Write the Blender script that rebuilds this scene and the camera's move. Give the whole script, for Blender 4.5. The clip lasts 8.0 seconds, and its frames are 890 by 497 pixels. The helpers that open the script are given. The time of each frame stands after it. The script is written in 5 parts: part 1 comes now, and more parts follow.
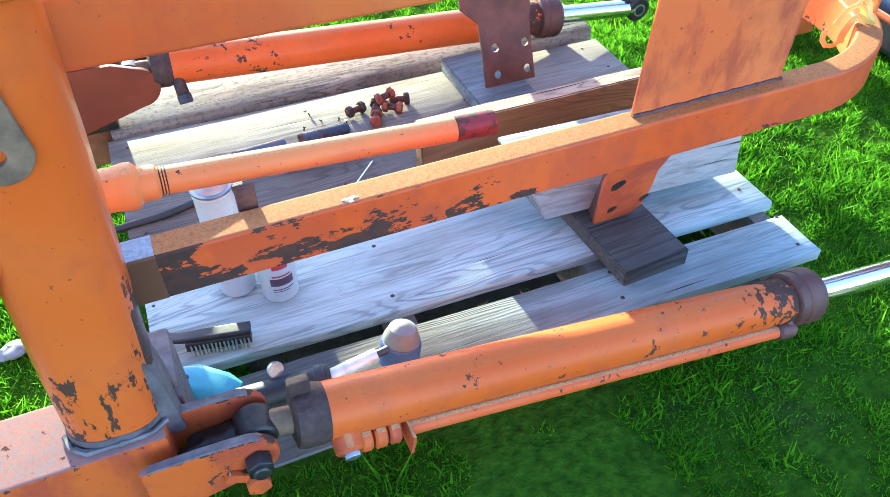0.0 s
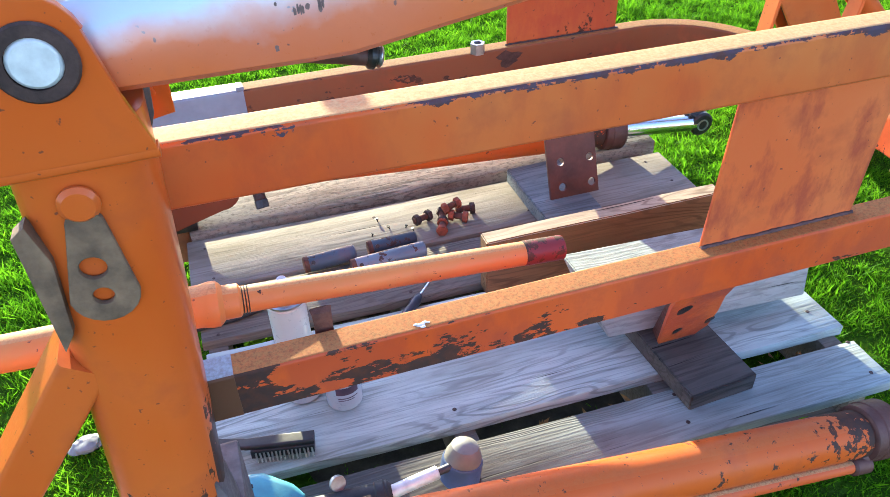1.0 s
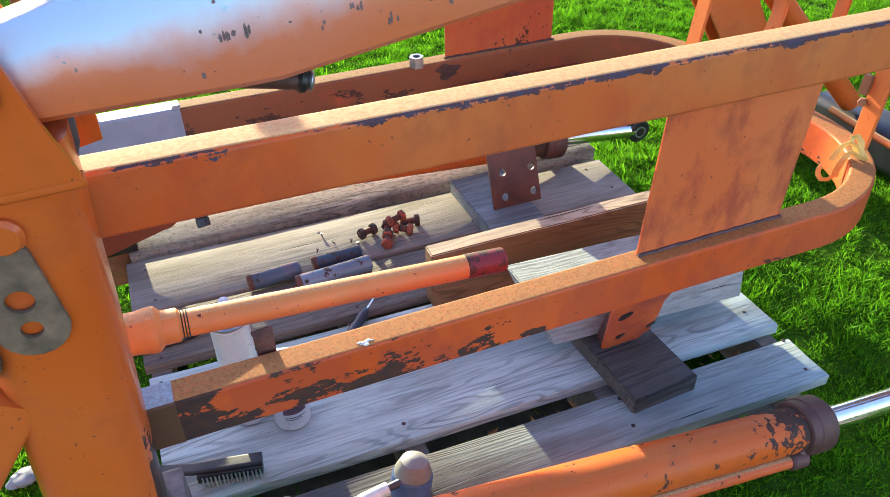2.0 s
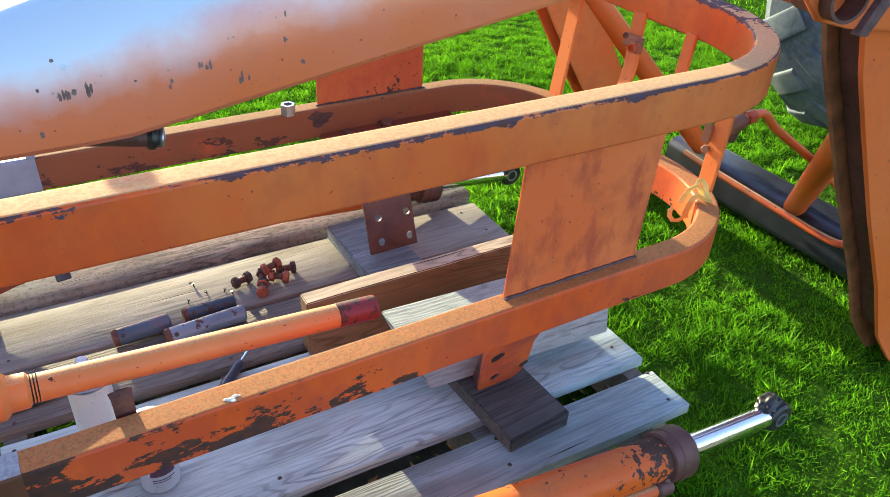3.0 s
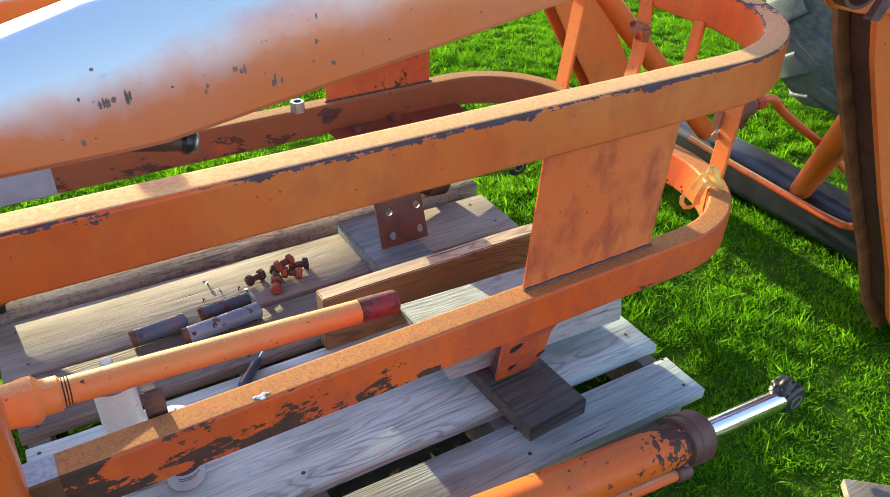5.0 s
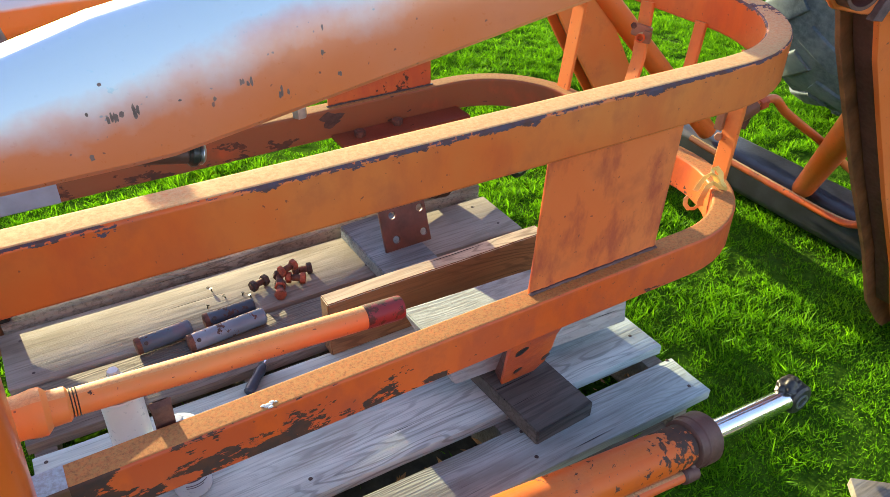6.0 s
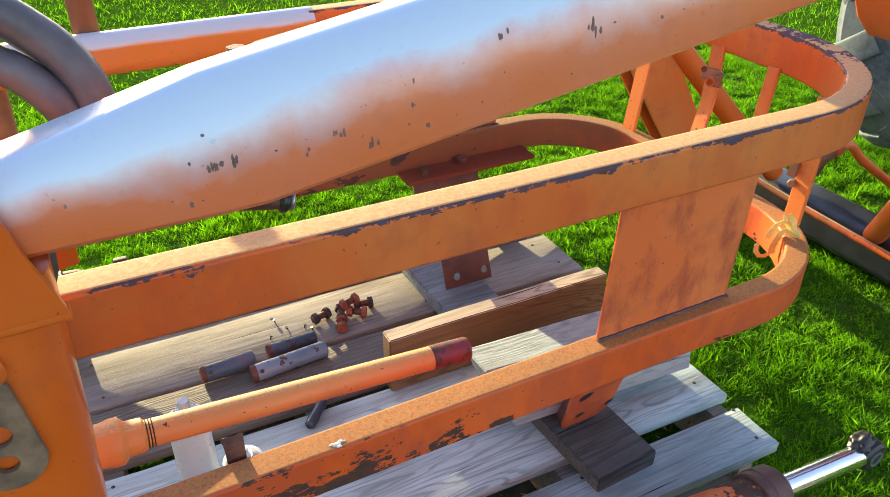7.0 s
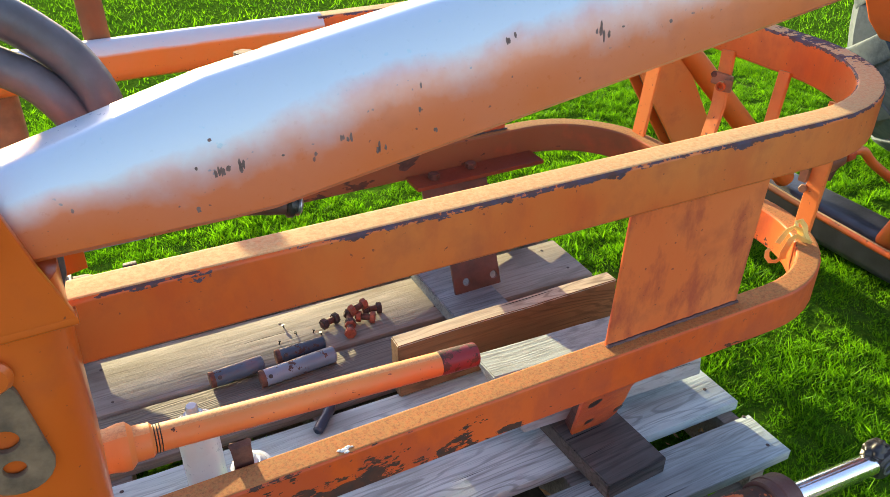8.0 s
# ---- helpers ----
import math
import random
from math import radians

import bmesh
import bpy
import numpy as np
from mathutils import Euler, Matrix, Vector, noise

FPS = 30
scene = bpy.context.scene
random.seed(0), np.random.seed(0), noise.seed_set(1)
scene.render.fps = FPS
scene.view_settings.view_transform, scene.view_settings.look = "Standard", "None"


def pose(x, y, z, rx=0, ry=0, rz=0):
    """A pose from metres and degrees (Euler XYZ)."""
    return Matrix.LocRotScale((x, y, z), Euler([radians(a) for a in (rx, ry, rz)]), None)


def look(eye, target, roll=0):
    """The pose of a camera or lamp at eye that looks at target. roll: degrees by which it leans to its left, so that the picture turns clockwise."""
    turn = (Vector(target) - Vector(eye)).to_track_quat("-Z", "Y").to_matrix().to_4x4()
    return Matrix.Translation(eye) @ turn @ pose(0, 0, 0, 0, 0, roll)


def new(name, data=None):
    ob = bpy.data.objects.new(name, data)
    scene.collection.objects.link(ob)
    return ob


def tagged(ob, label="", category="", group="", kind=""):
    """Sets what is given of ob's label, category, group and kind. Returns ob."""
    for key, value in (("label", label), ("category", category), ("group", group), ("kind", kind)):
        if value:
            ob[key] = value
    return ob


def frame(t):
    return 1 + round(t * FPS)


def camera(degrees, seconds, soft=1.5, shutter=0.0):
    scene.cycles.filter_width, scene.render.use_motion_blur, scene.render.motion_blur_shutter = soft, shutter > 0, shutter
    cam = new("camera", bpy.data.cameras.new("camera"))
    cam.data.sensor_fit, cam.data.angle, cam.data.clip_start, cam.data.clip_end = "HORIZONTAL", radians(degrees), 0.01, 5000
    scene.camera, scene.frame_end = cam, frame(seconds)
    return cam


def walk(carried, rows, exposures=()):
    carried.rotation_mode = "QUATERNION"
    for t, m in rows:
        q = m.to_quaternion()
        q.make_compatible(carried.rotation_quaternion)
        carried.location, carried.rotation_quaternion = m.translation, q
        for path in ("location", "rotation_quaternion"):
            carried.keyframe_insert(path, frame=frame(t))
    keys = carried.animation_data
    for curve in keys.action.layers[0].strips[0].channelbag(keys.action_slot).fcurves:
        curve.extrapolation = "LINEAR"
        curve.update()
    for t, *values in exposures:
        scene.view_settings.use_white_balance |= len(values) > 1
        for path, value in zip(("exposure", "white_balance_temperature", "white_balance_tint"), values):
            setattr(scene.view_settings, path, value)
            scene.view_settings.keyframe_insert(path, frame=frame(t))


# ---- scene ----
cam = camera(60.7, 8.0, soft=0.5)
PATH = [
    (0, (0.052, 0.081, 1.133), (0.597, 1.423, -0.247), -0.7),
    (0.5, (0.041, 0.094, 1.164), (0.528, 1.56, -0.106), -1.7),
    (1, (0.038, 0.105, 1.191), (0.506, 1.628, -0.018), -2.0),
    (2.5, (0.066, 0.098, 1.208), (0.796, 1.544, 0.035), 0.9),
    (3, (0.076, 0.089, 1.22), (0.955, 1.504, 0.113), 3.2),
    (3.5, (0.076, 0.085, 1.225), (1.023, 1.479, 0.148), 3.9),
    (4, (0.069, 0.089, 1.228), (1.066, 1.453, 0.158), 4.3),
    (4.5, (0.053, 0.095, 1.23), (0.992, 1.476, 0.13), 3.3),
    (5, (0.046, 0.1, 1.228), (0.922, 1.501, 0.101), 1.8),
    (6.5, (0.036, 0.117, 1.244), (0.906, 1.524, 0.12), 0.6),
    (7, (0.019, 0.129, 1.252), (0.803, 1.631, 0.189), 0.3),
    (7.5, (0.02, 0.131, 1.251), (0.776, 1.655, 0.199), 0.1),
    (8, (0.022, 0.13, 1.25), (0.787, 1.651, 0.199), -0.1),
]
walk(cam, [(t, look(eye, target, roll)) for t, eye, target, roll in PATH],
     exposures=[(0, 3.09, 5650, 21), (0.5, 2.92, 5850, 26), (1, 2.63, 6200, 31), (2.5, 2.32, 6450, 30), (4, 2.28, 6800, 30), (5, 2.27, 7000, 29), (6.5, 2.32, 7350, 29), (8, 2.22, 7400, 30)])

# ---- light ----
SUN_AZ, SUN_EL = 95.0, 11.2        # degrees: azimuth from +x towards +y, elevation
sun = new("sun", bpy.data.lights.new("sun", "SUN"))
sun.data.energy, sun.data.angle, sun.data.color = 3.6, radians(0.6), (0.96, 1.0, 0.58)
_d = Vector((math.cos(radians(SUN_AZ)) * math.cos(radians(SUN_EL)), math.sin(radians(SUN_AZ)) * math.cos(radians(SUN_EL)), math.sin(radians(SUN_EL))))
sun.matrix_world = look(_d * 20, (0, 0, 0))
world = bpy.data.worlds.new("sky")
scene.world = world
world.use_nodes = True
_n, _l = world.node_tree.nodes, world.node_tree.links
sky = _n.new("ShaderNodeTexSky")
sky.sky_type, sky.sun_disc = "NISHITA", False
sky.sun_elevation, sky.sun_rotation = radians(SUN_EL), radians(90 - SUN_AZ)
sky.dust_density, sky.ozone_density = 0.5, 2.2
_l.new(sky.outputs[0], _n["Background"].inputs[0])
_n["Background"].inputs[1].default_value = 0.15


# ---- materials ----
def material(name):
    m = bpy.data.materials.new(name)
    m.use_nodes = True
    return m, m.node_tree.nodes, m.node_tree.links, m.node_tree.nodes["Principled BSDF"]


def node(nodes, kind, **values):
    n = nodes.new(kind)
    for key, value in values.items():
        n.inputs[key.replace("_", " ")].default_value = value
    return n


def ramp(nodes, links, source, stops):
    r = nodes.new("ShaderNodeValToRGB")
    e = r.color_ramp.elements
    while len(e) < len(stops):
        e.new(0.5)
    for el, (p, c) in zip(e, stops):
        el.position, el.color = p, (*c, 1) if len(c) == 3 else c
    links.new(source, r.inputs[0])
    return r.outputs[0]


def mix(nodes, links, fac, a, b):
    m = nodes.new("ShaderNodeMix")
    m.data_type = "RGBA"
    for sock, v in ((m.inputs[0], fac), (m.inputs[6], a), (m.inputs[7], b)):
        if isinstance(v, (int, float)):
            sock.default_value = v
        elif isinstance(v, tuple):
            sock.default_value = (*v, 1)
        else:
            links.new(v, sock)
    return m.outputs[2]


def coords(nodes, links, scale=(1, 1, 1), world_space=True, shift=False):
    mp = nodes.new("ShaderNodeMapping")
    mp.inputs["Scale"].default_value = scale
    if world_space:
        links.new(nodes.new("ShaderNodeNewGeometry").outputs["Position"], mp.inputs[0])
    else:
        links.new(nodes.new("ShaderNodeTexCoord").outputs["Object"], mp.inputs[0])
    if shift:
        info, mul = nodes.new("ShaderNodeObjectInfo"), nodes.new("ShaderNodeMath")
        mul.operation = "MULTIPLY"
        mul.inputs[1].default_value = 37.0
        links.new(info.outputs["Random"], mul.inputs[0])
        links.new(mul.outputs[0], mp.inputs["Location"])
    return mp.outputs[0]


def bump(nodes, links, shader, height, strength, distance):
    b = nodes.new("ShaderNodeBump")
    b.inputs["Strength"].default_value, b.inputs["Distance"].default_value = strength, distance
    links.new(height, b.inputs["Height"])
    links.new(b.outputs[0], shader.inputs["Normal"])


def noise_tex(nodes, links, vec, scale, detail=4, rough=0.55):
    t = node(nodes, "ShaderNodeTexNoise", Scale=scale, Detail=detail, Roughness=rough)
    links.new(vec, t.inputs["Vector"])
    return t.outputs[0]


DUST = (0.50, 0.37, 0.175)


def worn_paint(name, base, faded, chip_at, edge, rough=0.42, dust=0.0, band=0.0, stretch=1.0, sky_sheen=0.0, stain=0.35, rim=None, grime_shade=0.0, low=None, smear=0.0, sheen=1.45, film=DUST, gritty=1.0, grain=42, side=0.0, end=None):
    """Enamel on steel: faded and stained in patches, chipped to dark primer and rust, most along its upper edges.
    band: more rust low on the rail; stretch: chips drawn out along x; sky_sheen: blue-white sky reflection painted on
    the upper shoulder;
    rim: heights between which an upper edge is knocked bare; grime_shade: far half browned by oily dirt and painted-in
    shade; low: a height and how much more is chipped below it; smear: dark red rubbed patches; sheen: refraction of the
    clear coat; grain: how fine the chips are; side: wear down the +x side; end: x, reach and amount of wear towards an
    end."""
    m, n, l, s = material(name)
    p = coords(n, l)
    ps = coords(n, l, (1 / stretch, 1, 1))
    big, mid, fine = noise_tex(n, l, p, 3.5, 3), noise_tex(n, l, p, 14, 5, 0.6), noise_tex(n, l, p, 190, 3)
    geo = n.new("ShaderNodeNewGeometry")
    up, at = n.new("ShaderNodeSeparateXYZ"), n.new("ShaderNodeSeparateXYZ")
    l.new(geo.outputs["Normal" if sky_sheen else "True Normal"], up.inputs[0])
    l.new(geo.outputs["Position"], at.inputs[0])

    def sums(*terms):
        out = None
        for source, factor in terms:
            k = n.new("ShaderNodeMath")
            k.operation = "MULTIPLY_ADD"
            l.new(source, k.inputs[0])
            k.inputs[1].default_value = factor
            if out is None:
                k.inputs[2].default_value = 0.0
            else:
                l.new(out, k.inputs[2])
            out = k.outputs[0]
        return out

    col = mix(n, l, ramp(n, l, big, [(0.35, (0, 0, 0)), (0.68, (1, 1, 1))]), base, faded)
    col = mix(n, l, ramp(n, l, mid, [(0.54, (0, 0, 0)), (0.74, (stain, stain, stain))]), col, (0.30, 0.055, 0.03))
    if smear:
        rub = sums((noise_tex(n, l, coords(n, l, (1, 1, 0.45)), 17, 6, 0.65), 0.6), (noise_tex(n, l, p, 6.5, 2), 0.4))
        col = mix(n, l, ramp(n, l, rub, [(0.47, (0, 0, 0)), (0.56, (smear, smear, smear))]), col, (0.27, 0.040, 0.030))
    speck = ramp(n, l, noise_tex(n, l, p, 120, 2), [(0.70, (0, 0, 0)), (0.74, (0.8, 0.8, 0.8))])
    col = mix(n, l, speck, col, (0.10, 0.035, 0.03))
    if sky_sheen:
        # blue-white sky reflection mixed into the colour of up-tilted paint
        sheen_mask = sums((up.outputs[2], 1.0), (noise_tex(n, l, p, 11, 5, 0.6), 0.30), (noise_tex(n, l, p, 4, 2), 0.30))
        col = mix(n, l, ramp(n, l, sheen_mask, [(0.28, (0, 0, 0)), (0.42, (sky_sheen * 0.05,) * 3), (0.52, (sky_sheen * 0.42,) * 3), (0.62, (sky_sheen, sky_sheen, sky_sheen))]), col, (0.36, 0.56, 0.655))
    if grime_shade:
        # far half coloured browner: oily dirt together with the shade on it
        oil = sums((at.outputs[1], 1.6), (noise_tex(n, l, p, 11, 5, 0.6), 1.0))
        col = mix(n, l, ramp(n, l, sums((oil, 0.25)), [(0.60, (0, 0, 0)), (0.74, (grime_shade, grime_shade, grime_shade))]), col, (0.130, 0.058, 0.028))
    if dust:
        grit = ramp(n, l, noise_tex(n, l, p, 150, 4, 0.7), [(0.36, (0.62,) * 3), (0.60, (1, 1, 1))])
        flat = sums((ramp(n, l, up.outputs[2], [(0.86, (0, 0, 0)), (0.97, (dust, dust, dust))]), 1.0))
        k = n.new("ShaderNodeMath")
        k.operation = "MULTIPLY"
        l.new(flat, k.inputs[0])
        l.new(grit, k.inputs[1])
        col = mix(n, l, k.outputs[0], col, film)
        spots = ramp(n, l, noise_tex(n, l, p, 260, 5, 0.75), [(0.46, (0, 0, 0)), (0.64, (0.85 * gritty,) * 3)])
        kk = n.new("ShaderNodeMath")
        kk.operation = "MULTIPLY"
        l.new(flat, kk.inputs[0])
        l.new(spots, kk.inputs[1])
        col = mix(n, l, kk.outputs[0], col, (0.17, 0.065, 0.025))
    edg = ramp(n, l, up.outputs[2], [(0.15, (0, 0, 0)), (0.35, (1, 1, 1)), (0.90, (1, 1, 1)), (0.985, (0, 0, 0))])
    terms = [(noise_tex(n, l, ps, grain, 6, 0.66), 1.0), (noise_tex(n, l, p, 5, 2), 0.5), (edg, edge)]
    if rim:
        lip = sums((ramp(n, l, at.outputs[2], [(rim[0], (0, 0, 0)), (rim[1], (1, 1, 1))]), 1.0), (ramp(n, l, up.outputs[2], [(0.90, (0, 0, 0)), (0.99, (1, 1, 1))]), -1.2))
        scuff = n.new("ShaderNodeMath")
        scuff.operation = "MULTIPLY"
        l.new(ramp(n, l, sums((at.outputs[0], 0.5)), [(0.53, (0, 0, 0)), (0.61, (1, 1, 1))]), scuff.inputs[0])
        l.new(ramp(n, l, up.outputs[2], [(0.90, (0, 0, 0)), (0.99, (1, 1, 1))]), scuff.inputs[1])
        terms += [(lip, 0.36), (noise_tex(n, l, ps, 18, 3), 0.42), (noise_tex(n, l, p, 140, 3, 0.6), 0.40), (ramp(n, l, at.outputs[0], [(0.10, (1, 1, 1)), (0.50, (0, 0, 0))]), -0.12),
                  (scuff.outputs[0], 0.34)]
    if low:
        terms.append((ramp(n, l, at.outputs[2], [(low[0] - 0.16, (1, 1, 1)), (low[0], (0, 0, 0))]), low[1]))
    if end:
        lo, hi = sorted((end[0], end[0] + end[1]))
        out, inn = ((1, 1, 1), (0, 0, 0)) if end[1] > 0 else ((0, 0, 0), (1, 1, 1))
        near = n.new("ShaderNodeMath")
        near.operation = "SUBTRACT"
        l.new(ramp(n, l, at.outputs[0], [(lo, out), (hi, inn)]), near.inputs[0])
        l.new(ramp(n, l, up.outputs[2], [(0.80, (0, 0, 0)), (0.97, (1, 1, 1))] if dust > 0.3 else [(0.98, (0, 0, 0)), (1.0, (0, 0, 0))]), near.inputs[1])
        terms.append((near.outputs[0], end[2]))
    if side:
        worn = n.new("ShaderNodeMath")
        worn.operation = "MULTIPLY"
        l.new(ramp(n, l, up.outputs[0], [(0.72, (0, 0, 0)), (0.95, (1, 1, 1))]), worn.inputs[0])
        l.new(ramp(n, l, at.outputs[2], [(0.45, (1, 1, 1)), (0.72, (0, 0, 0))]), worn.inputs[1])
        terms.append((worn.outputs[0], side))
    if band:
        terms.append((ramp(n, l, at.outputs[2], [(0.455, (1, 1, 1)), (0.500, (0, 0, 0))]), band))
        terms.append((ramp(n, l, at.outputs[0], [(0.30, (1, 1, 1)), (0.75, (0, 0, 0))]), band * 0.5))
    chip = ramp(n, l, sums((sums(*terms), 0.5)), [(chip_at / 2, (0, 0, 0)), (chip_at / 2 + 0.006, (1, 1, 1))])
    bare = mix(n, l, ramp(n, l, noise_tex(n, l, p, 60, 4), [(0.4, (0, 0, 0)), (0.7, (1, 1, 1))]), (0.066, 0.050, 0.074) if rim else (0.050, 0.028, 0.022), (0.090, 0.033, 0.018))
    l.new(mix(n, l, chip, col, bare), s.inputs["Base Color"])
    dull = [(chip, 0.3), (ramp(n, l, fine, [(0.2, (rough * 0.85,) * 3), (0.8, (rough * 1.15,) * 3)]), 1.0)]
    if dust:
        dull.append((flat, 0.5))
    l.new(sums(*dull), s.inputs["Roughness"])
    s.inputs["Coat Weight"].default_value = 0.4 if rough < 0.35 else 0.0
    s.inputs["Specular IOR Level"].default_value = 0.22
    s.inputs["Coat Roughness"].default_value = 0.18
    s.inputs["Coat IOR"].default_value = sheen
    if sheen > 1.5:
        s.inputs["Coat Weight"].default_value = 1.0
        s.inputs["Coat Roughness"].default_value = 0.27
    h = mix(n, l, 0.3, mix(n, l, chip, (0.7, 0.7, 0.7), (0.3, 0.3, 0.3)), noise_tex(n, l, p, 90 if dust else 260, 4))
    bump(n, l, s, h, 0.40 if dust else 0.10, 0.0012)
    return m


ORANGE, FADED = (0.58, 0.088, 0.016), (0.61, 0.128, 0.040)
PAINT = worn_paint("orange_paint_worn", ORANGE, FADED, 1.06, 0.16, 0.42, 0.85, stain=0.5)
PAINT_WEB = worn_paint("orange_paint_rubbed_plate", (0.63, 0.125, 0.034), (0.66, 0.175, 0.055), 1.09, 0.16, 0.42, 0.85, stain=0.5, smear=0.65)
PALE = (0.58, 0.182, 0.050)
PAINT_TOP = worn_paint("orange_paint_upper_hoop", (0.57, 0.092, 0.018), PALE, 1.50, 0.12, 0.42, 0.85, 0.0, 2.0, rim=(0.817, 0.829), stain=0.45, gritty=0.4, smear=0.22)
PAINT_BARREL = worn_paint("orange_paint_barrel", (0.56, 0.088, 0.010), (0.58, 0.115, 0.020), 0.905, 0.0, 0.40, 0.12, stain=0.4, end=(0.93, -0.14, 0.26))
PAINT_PIPE = worn_paint("faded_orange_pipe_paint", (0.58, 0.195, 0.055), (0.56, 0.165, 0.042), 1.05, 0.10, 0.45, 0.5, stain=0.3)
PAINT_WEBFAR = worn_paint("oily_orange_plate_paint", (0.36, 0.085, 0.024), (0.42, 0.12, 0.042), 1.02, 0.1, 0.5, 0.6, stain=0.6, smear=0.4, low=(0.66, 0.2))
PAINT_LINK = worn_paint("faded_orange_link_paint", (0.58, 0.125, 0.026), PALE, 1.02, 0.12, 0.42, 0.6, stain=0.5)
PAINT_RUSTY = worn_paint("orange_paint_rusted", (0.50, 0.085, 0.014), (0.56, 0.115, 0.026), 0.98, 0.10, 0.48, 0.85, 0.0, 1.5, stain=0.7, grime_shade=0.8, smear=0.6)
PAINT_RAIL = worn_paint("orange_paint_rail", (0.56, 0.078, 0.013), (0.59, 0.108, 0.028), 0.985, 0.10, 0.46, 0.80, 0.14, 2.2, stain=0.5, grime_shade=0.9, smear=0.3, film=(0.36, 0.19, 0.060), end=(0.0, 0.045, 0.27))
# beam and far rail carry their sky sheen in the paint colour
GLOSS = worn_paint("orange_paint_glossy", (0.62, 0.115, 0.026), (0.64, 0.145, 0.046), 1.2, 0.0, 0.30, sky_sheen=0.85, stain=0.25, sheen=1.6)
FARGLOSS = worn_paint("orange_paint_far_rail", (0.60, 0.150, 0.026), (0.62, 0.175, 0.036), 1.0, 0.0, 0.34, sky_sheen=0.7, stain=0.3, low=(0.83, 0.16))
LEGPAINT = worn_paint("orange_paint_leg", (0.58, 0.108, 0.018), (0.61, 0.140, 0.038), 1.10, 0.02, 0.40, stain=0.3, sheen=1.5)
POSTPAINT = worn_paint("orange_paint_post", (0.57, 0.092, 0.011), (0.60, 0.124, 0.024), 1.08, 0.06, 0.34, stretch=0.4, stain=0.3, low=(0.58, 0.25), grain=28, side=0.36)
BEAMPAINT = worn_paint("orange_paint_grimy_beam", (0.50, 0.085, 0.012), (0.54, 0.115, 0.026), 0.93, 0.10, 0.45, 0.9, stain=0.7, smear=0.6, film=(0.20, 0.165, 0.16), gritty=0.3)
REDOX = worn_paint("red_oxide_paint", (0.13, 0.028, 0.015), (0.20, 0.05, 0.018), 1.0, 0.05, 0.6)


def plain(name, colour, rough, metal=0.0, vary=0.25, scale=40, relief=0.2):
    m, n, l, s = material(name)
    p = coords(n, l)
    a, b = noise_tex(n, l, p, scale, 5), noise_tex(n, l, p, scale * 6, 3)
    dark = tuple(c * (1 - vary) for c in colour)
    light = tuple(min(1, c * (1 + vary)) for c in colour)
    l.new(mix(n, l, ramp(n, l, a, [(0.3, (0, 0, 0)), (0.7, (1, 1, 1))]), dark, light), s.inputs["Base Color"])
    s.inputs["Metallic"].default_value = metal
    l.new(ramp(n, l, b, [(0.2, (rough * 0.8,) * 3), (0.8, (min(1, rough * 1.25),) * 3)]), s.inputs["Roughness"])
    bump(n, l, s, b, relief, 0.001)
    return m


CHROME = plain("polished_chrome", (0.72, 0.74, 0.76), 0.20, 1.0, 0.05, 20, 0.02)
STEEL = plain("worn_steel", (0.33, 0.34, 0.37), 0.38, 0.9, 0.4, 30)
DARKSTEEL = plain("dark_oxide_steel", (0.05, 0.052, 0.06), 0.45, 0.5, 0.5, 40)
RUST = plain("rusted_iron", (0.11, 0.038, 0.022), 0.75, 0.2, 0.55, 50, 0.5)
BROWNIRON = plain("brown_primed_iron", (0.085, 0.03, 0.022), 0.55, 0.1, 0.35, 25, 0.3)
GREASE = plain("greasy_black_iron", (0.03, 0.028, 0.026), 0.4, 0.4, 0.5, 50, 0.5)
RUBBER = plain("black_rubber", (0.018, 0.018, 0.02), 0.55, 0.0, 0.4, 30)
BLACKBAR = plain("black_painted_steel", (0.016, 0.017, 0.022), 0.42, 0.0, 0.5, 20)
WHITE = plain("white_can_paint", (0.36, 0.43, 0.46), 0.3, 0.0, 0.06, 20, 0.05)
CANSTEEL = plain("dull_can_steel", (0.30, 0.31, 0.33), 0.45, 0.6, 0.2, 40, 0.05)
LABELINK = plain("dark_label_ink", (0.06, 0.03, 0.05), 0.4, 0.0, 0.3, 30)
REDINK = plain("red_label_ink", (0.35, 0.03, 0.04), 0.4, 0.0, 0.3, 30)
TEAL = plain("teal_plastic", (0.05, 0.30, 0.36), 0.4, 0.0, 0.2, 30)
GREYPLASTIC = plain("grey_rubber_mallet_head", (0.185, 0.178, 0.155), 0.6, 0.0, 0.25, 20)
TAPE = plain("yellow_tape", (0.60, 0.42, 0.12), 0.5, 0.0, 0.2, 30)
REDPAINT = plain("red_tractor_paint", (0.40, 0.045, 0.03), 0.35, 0.0, 0.2, 10, 0.05)


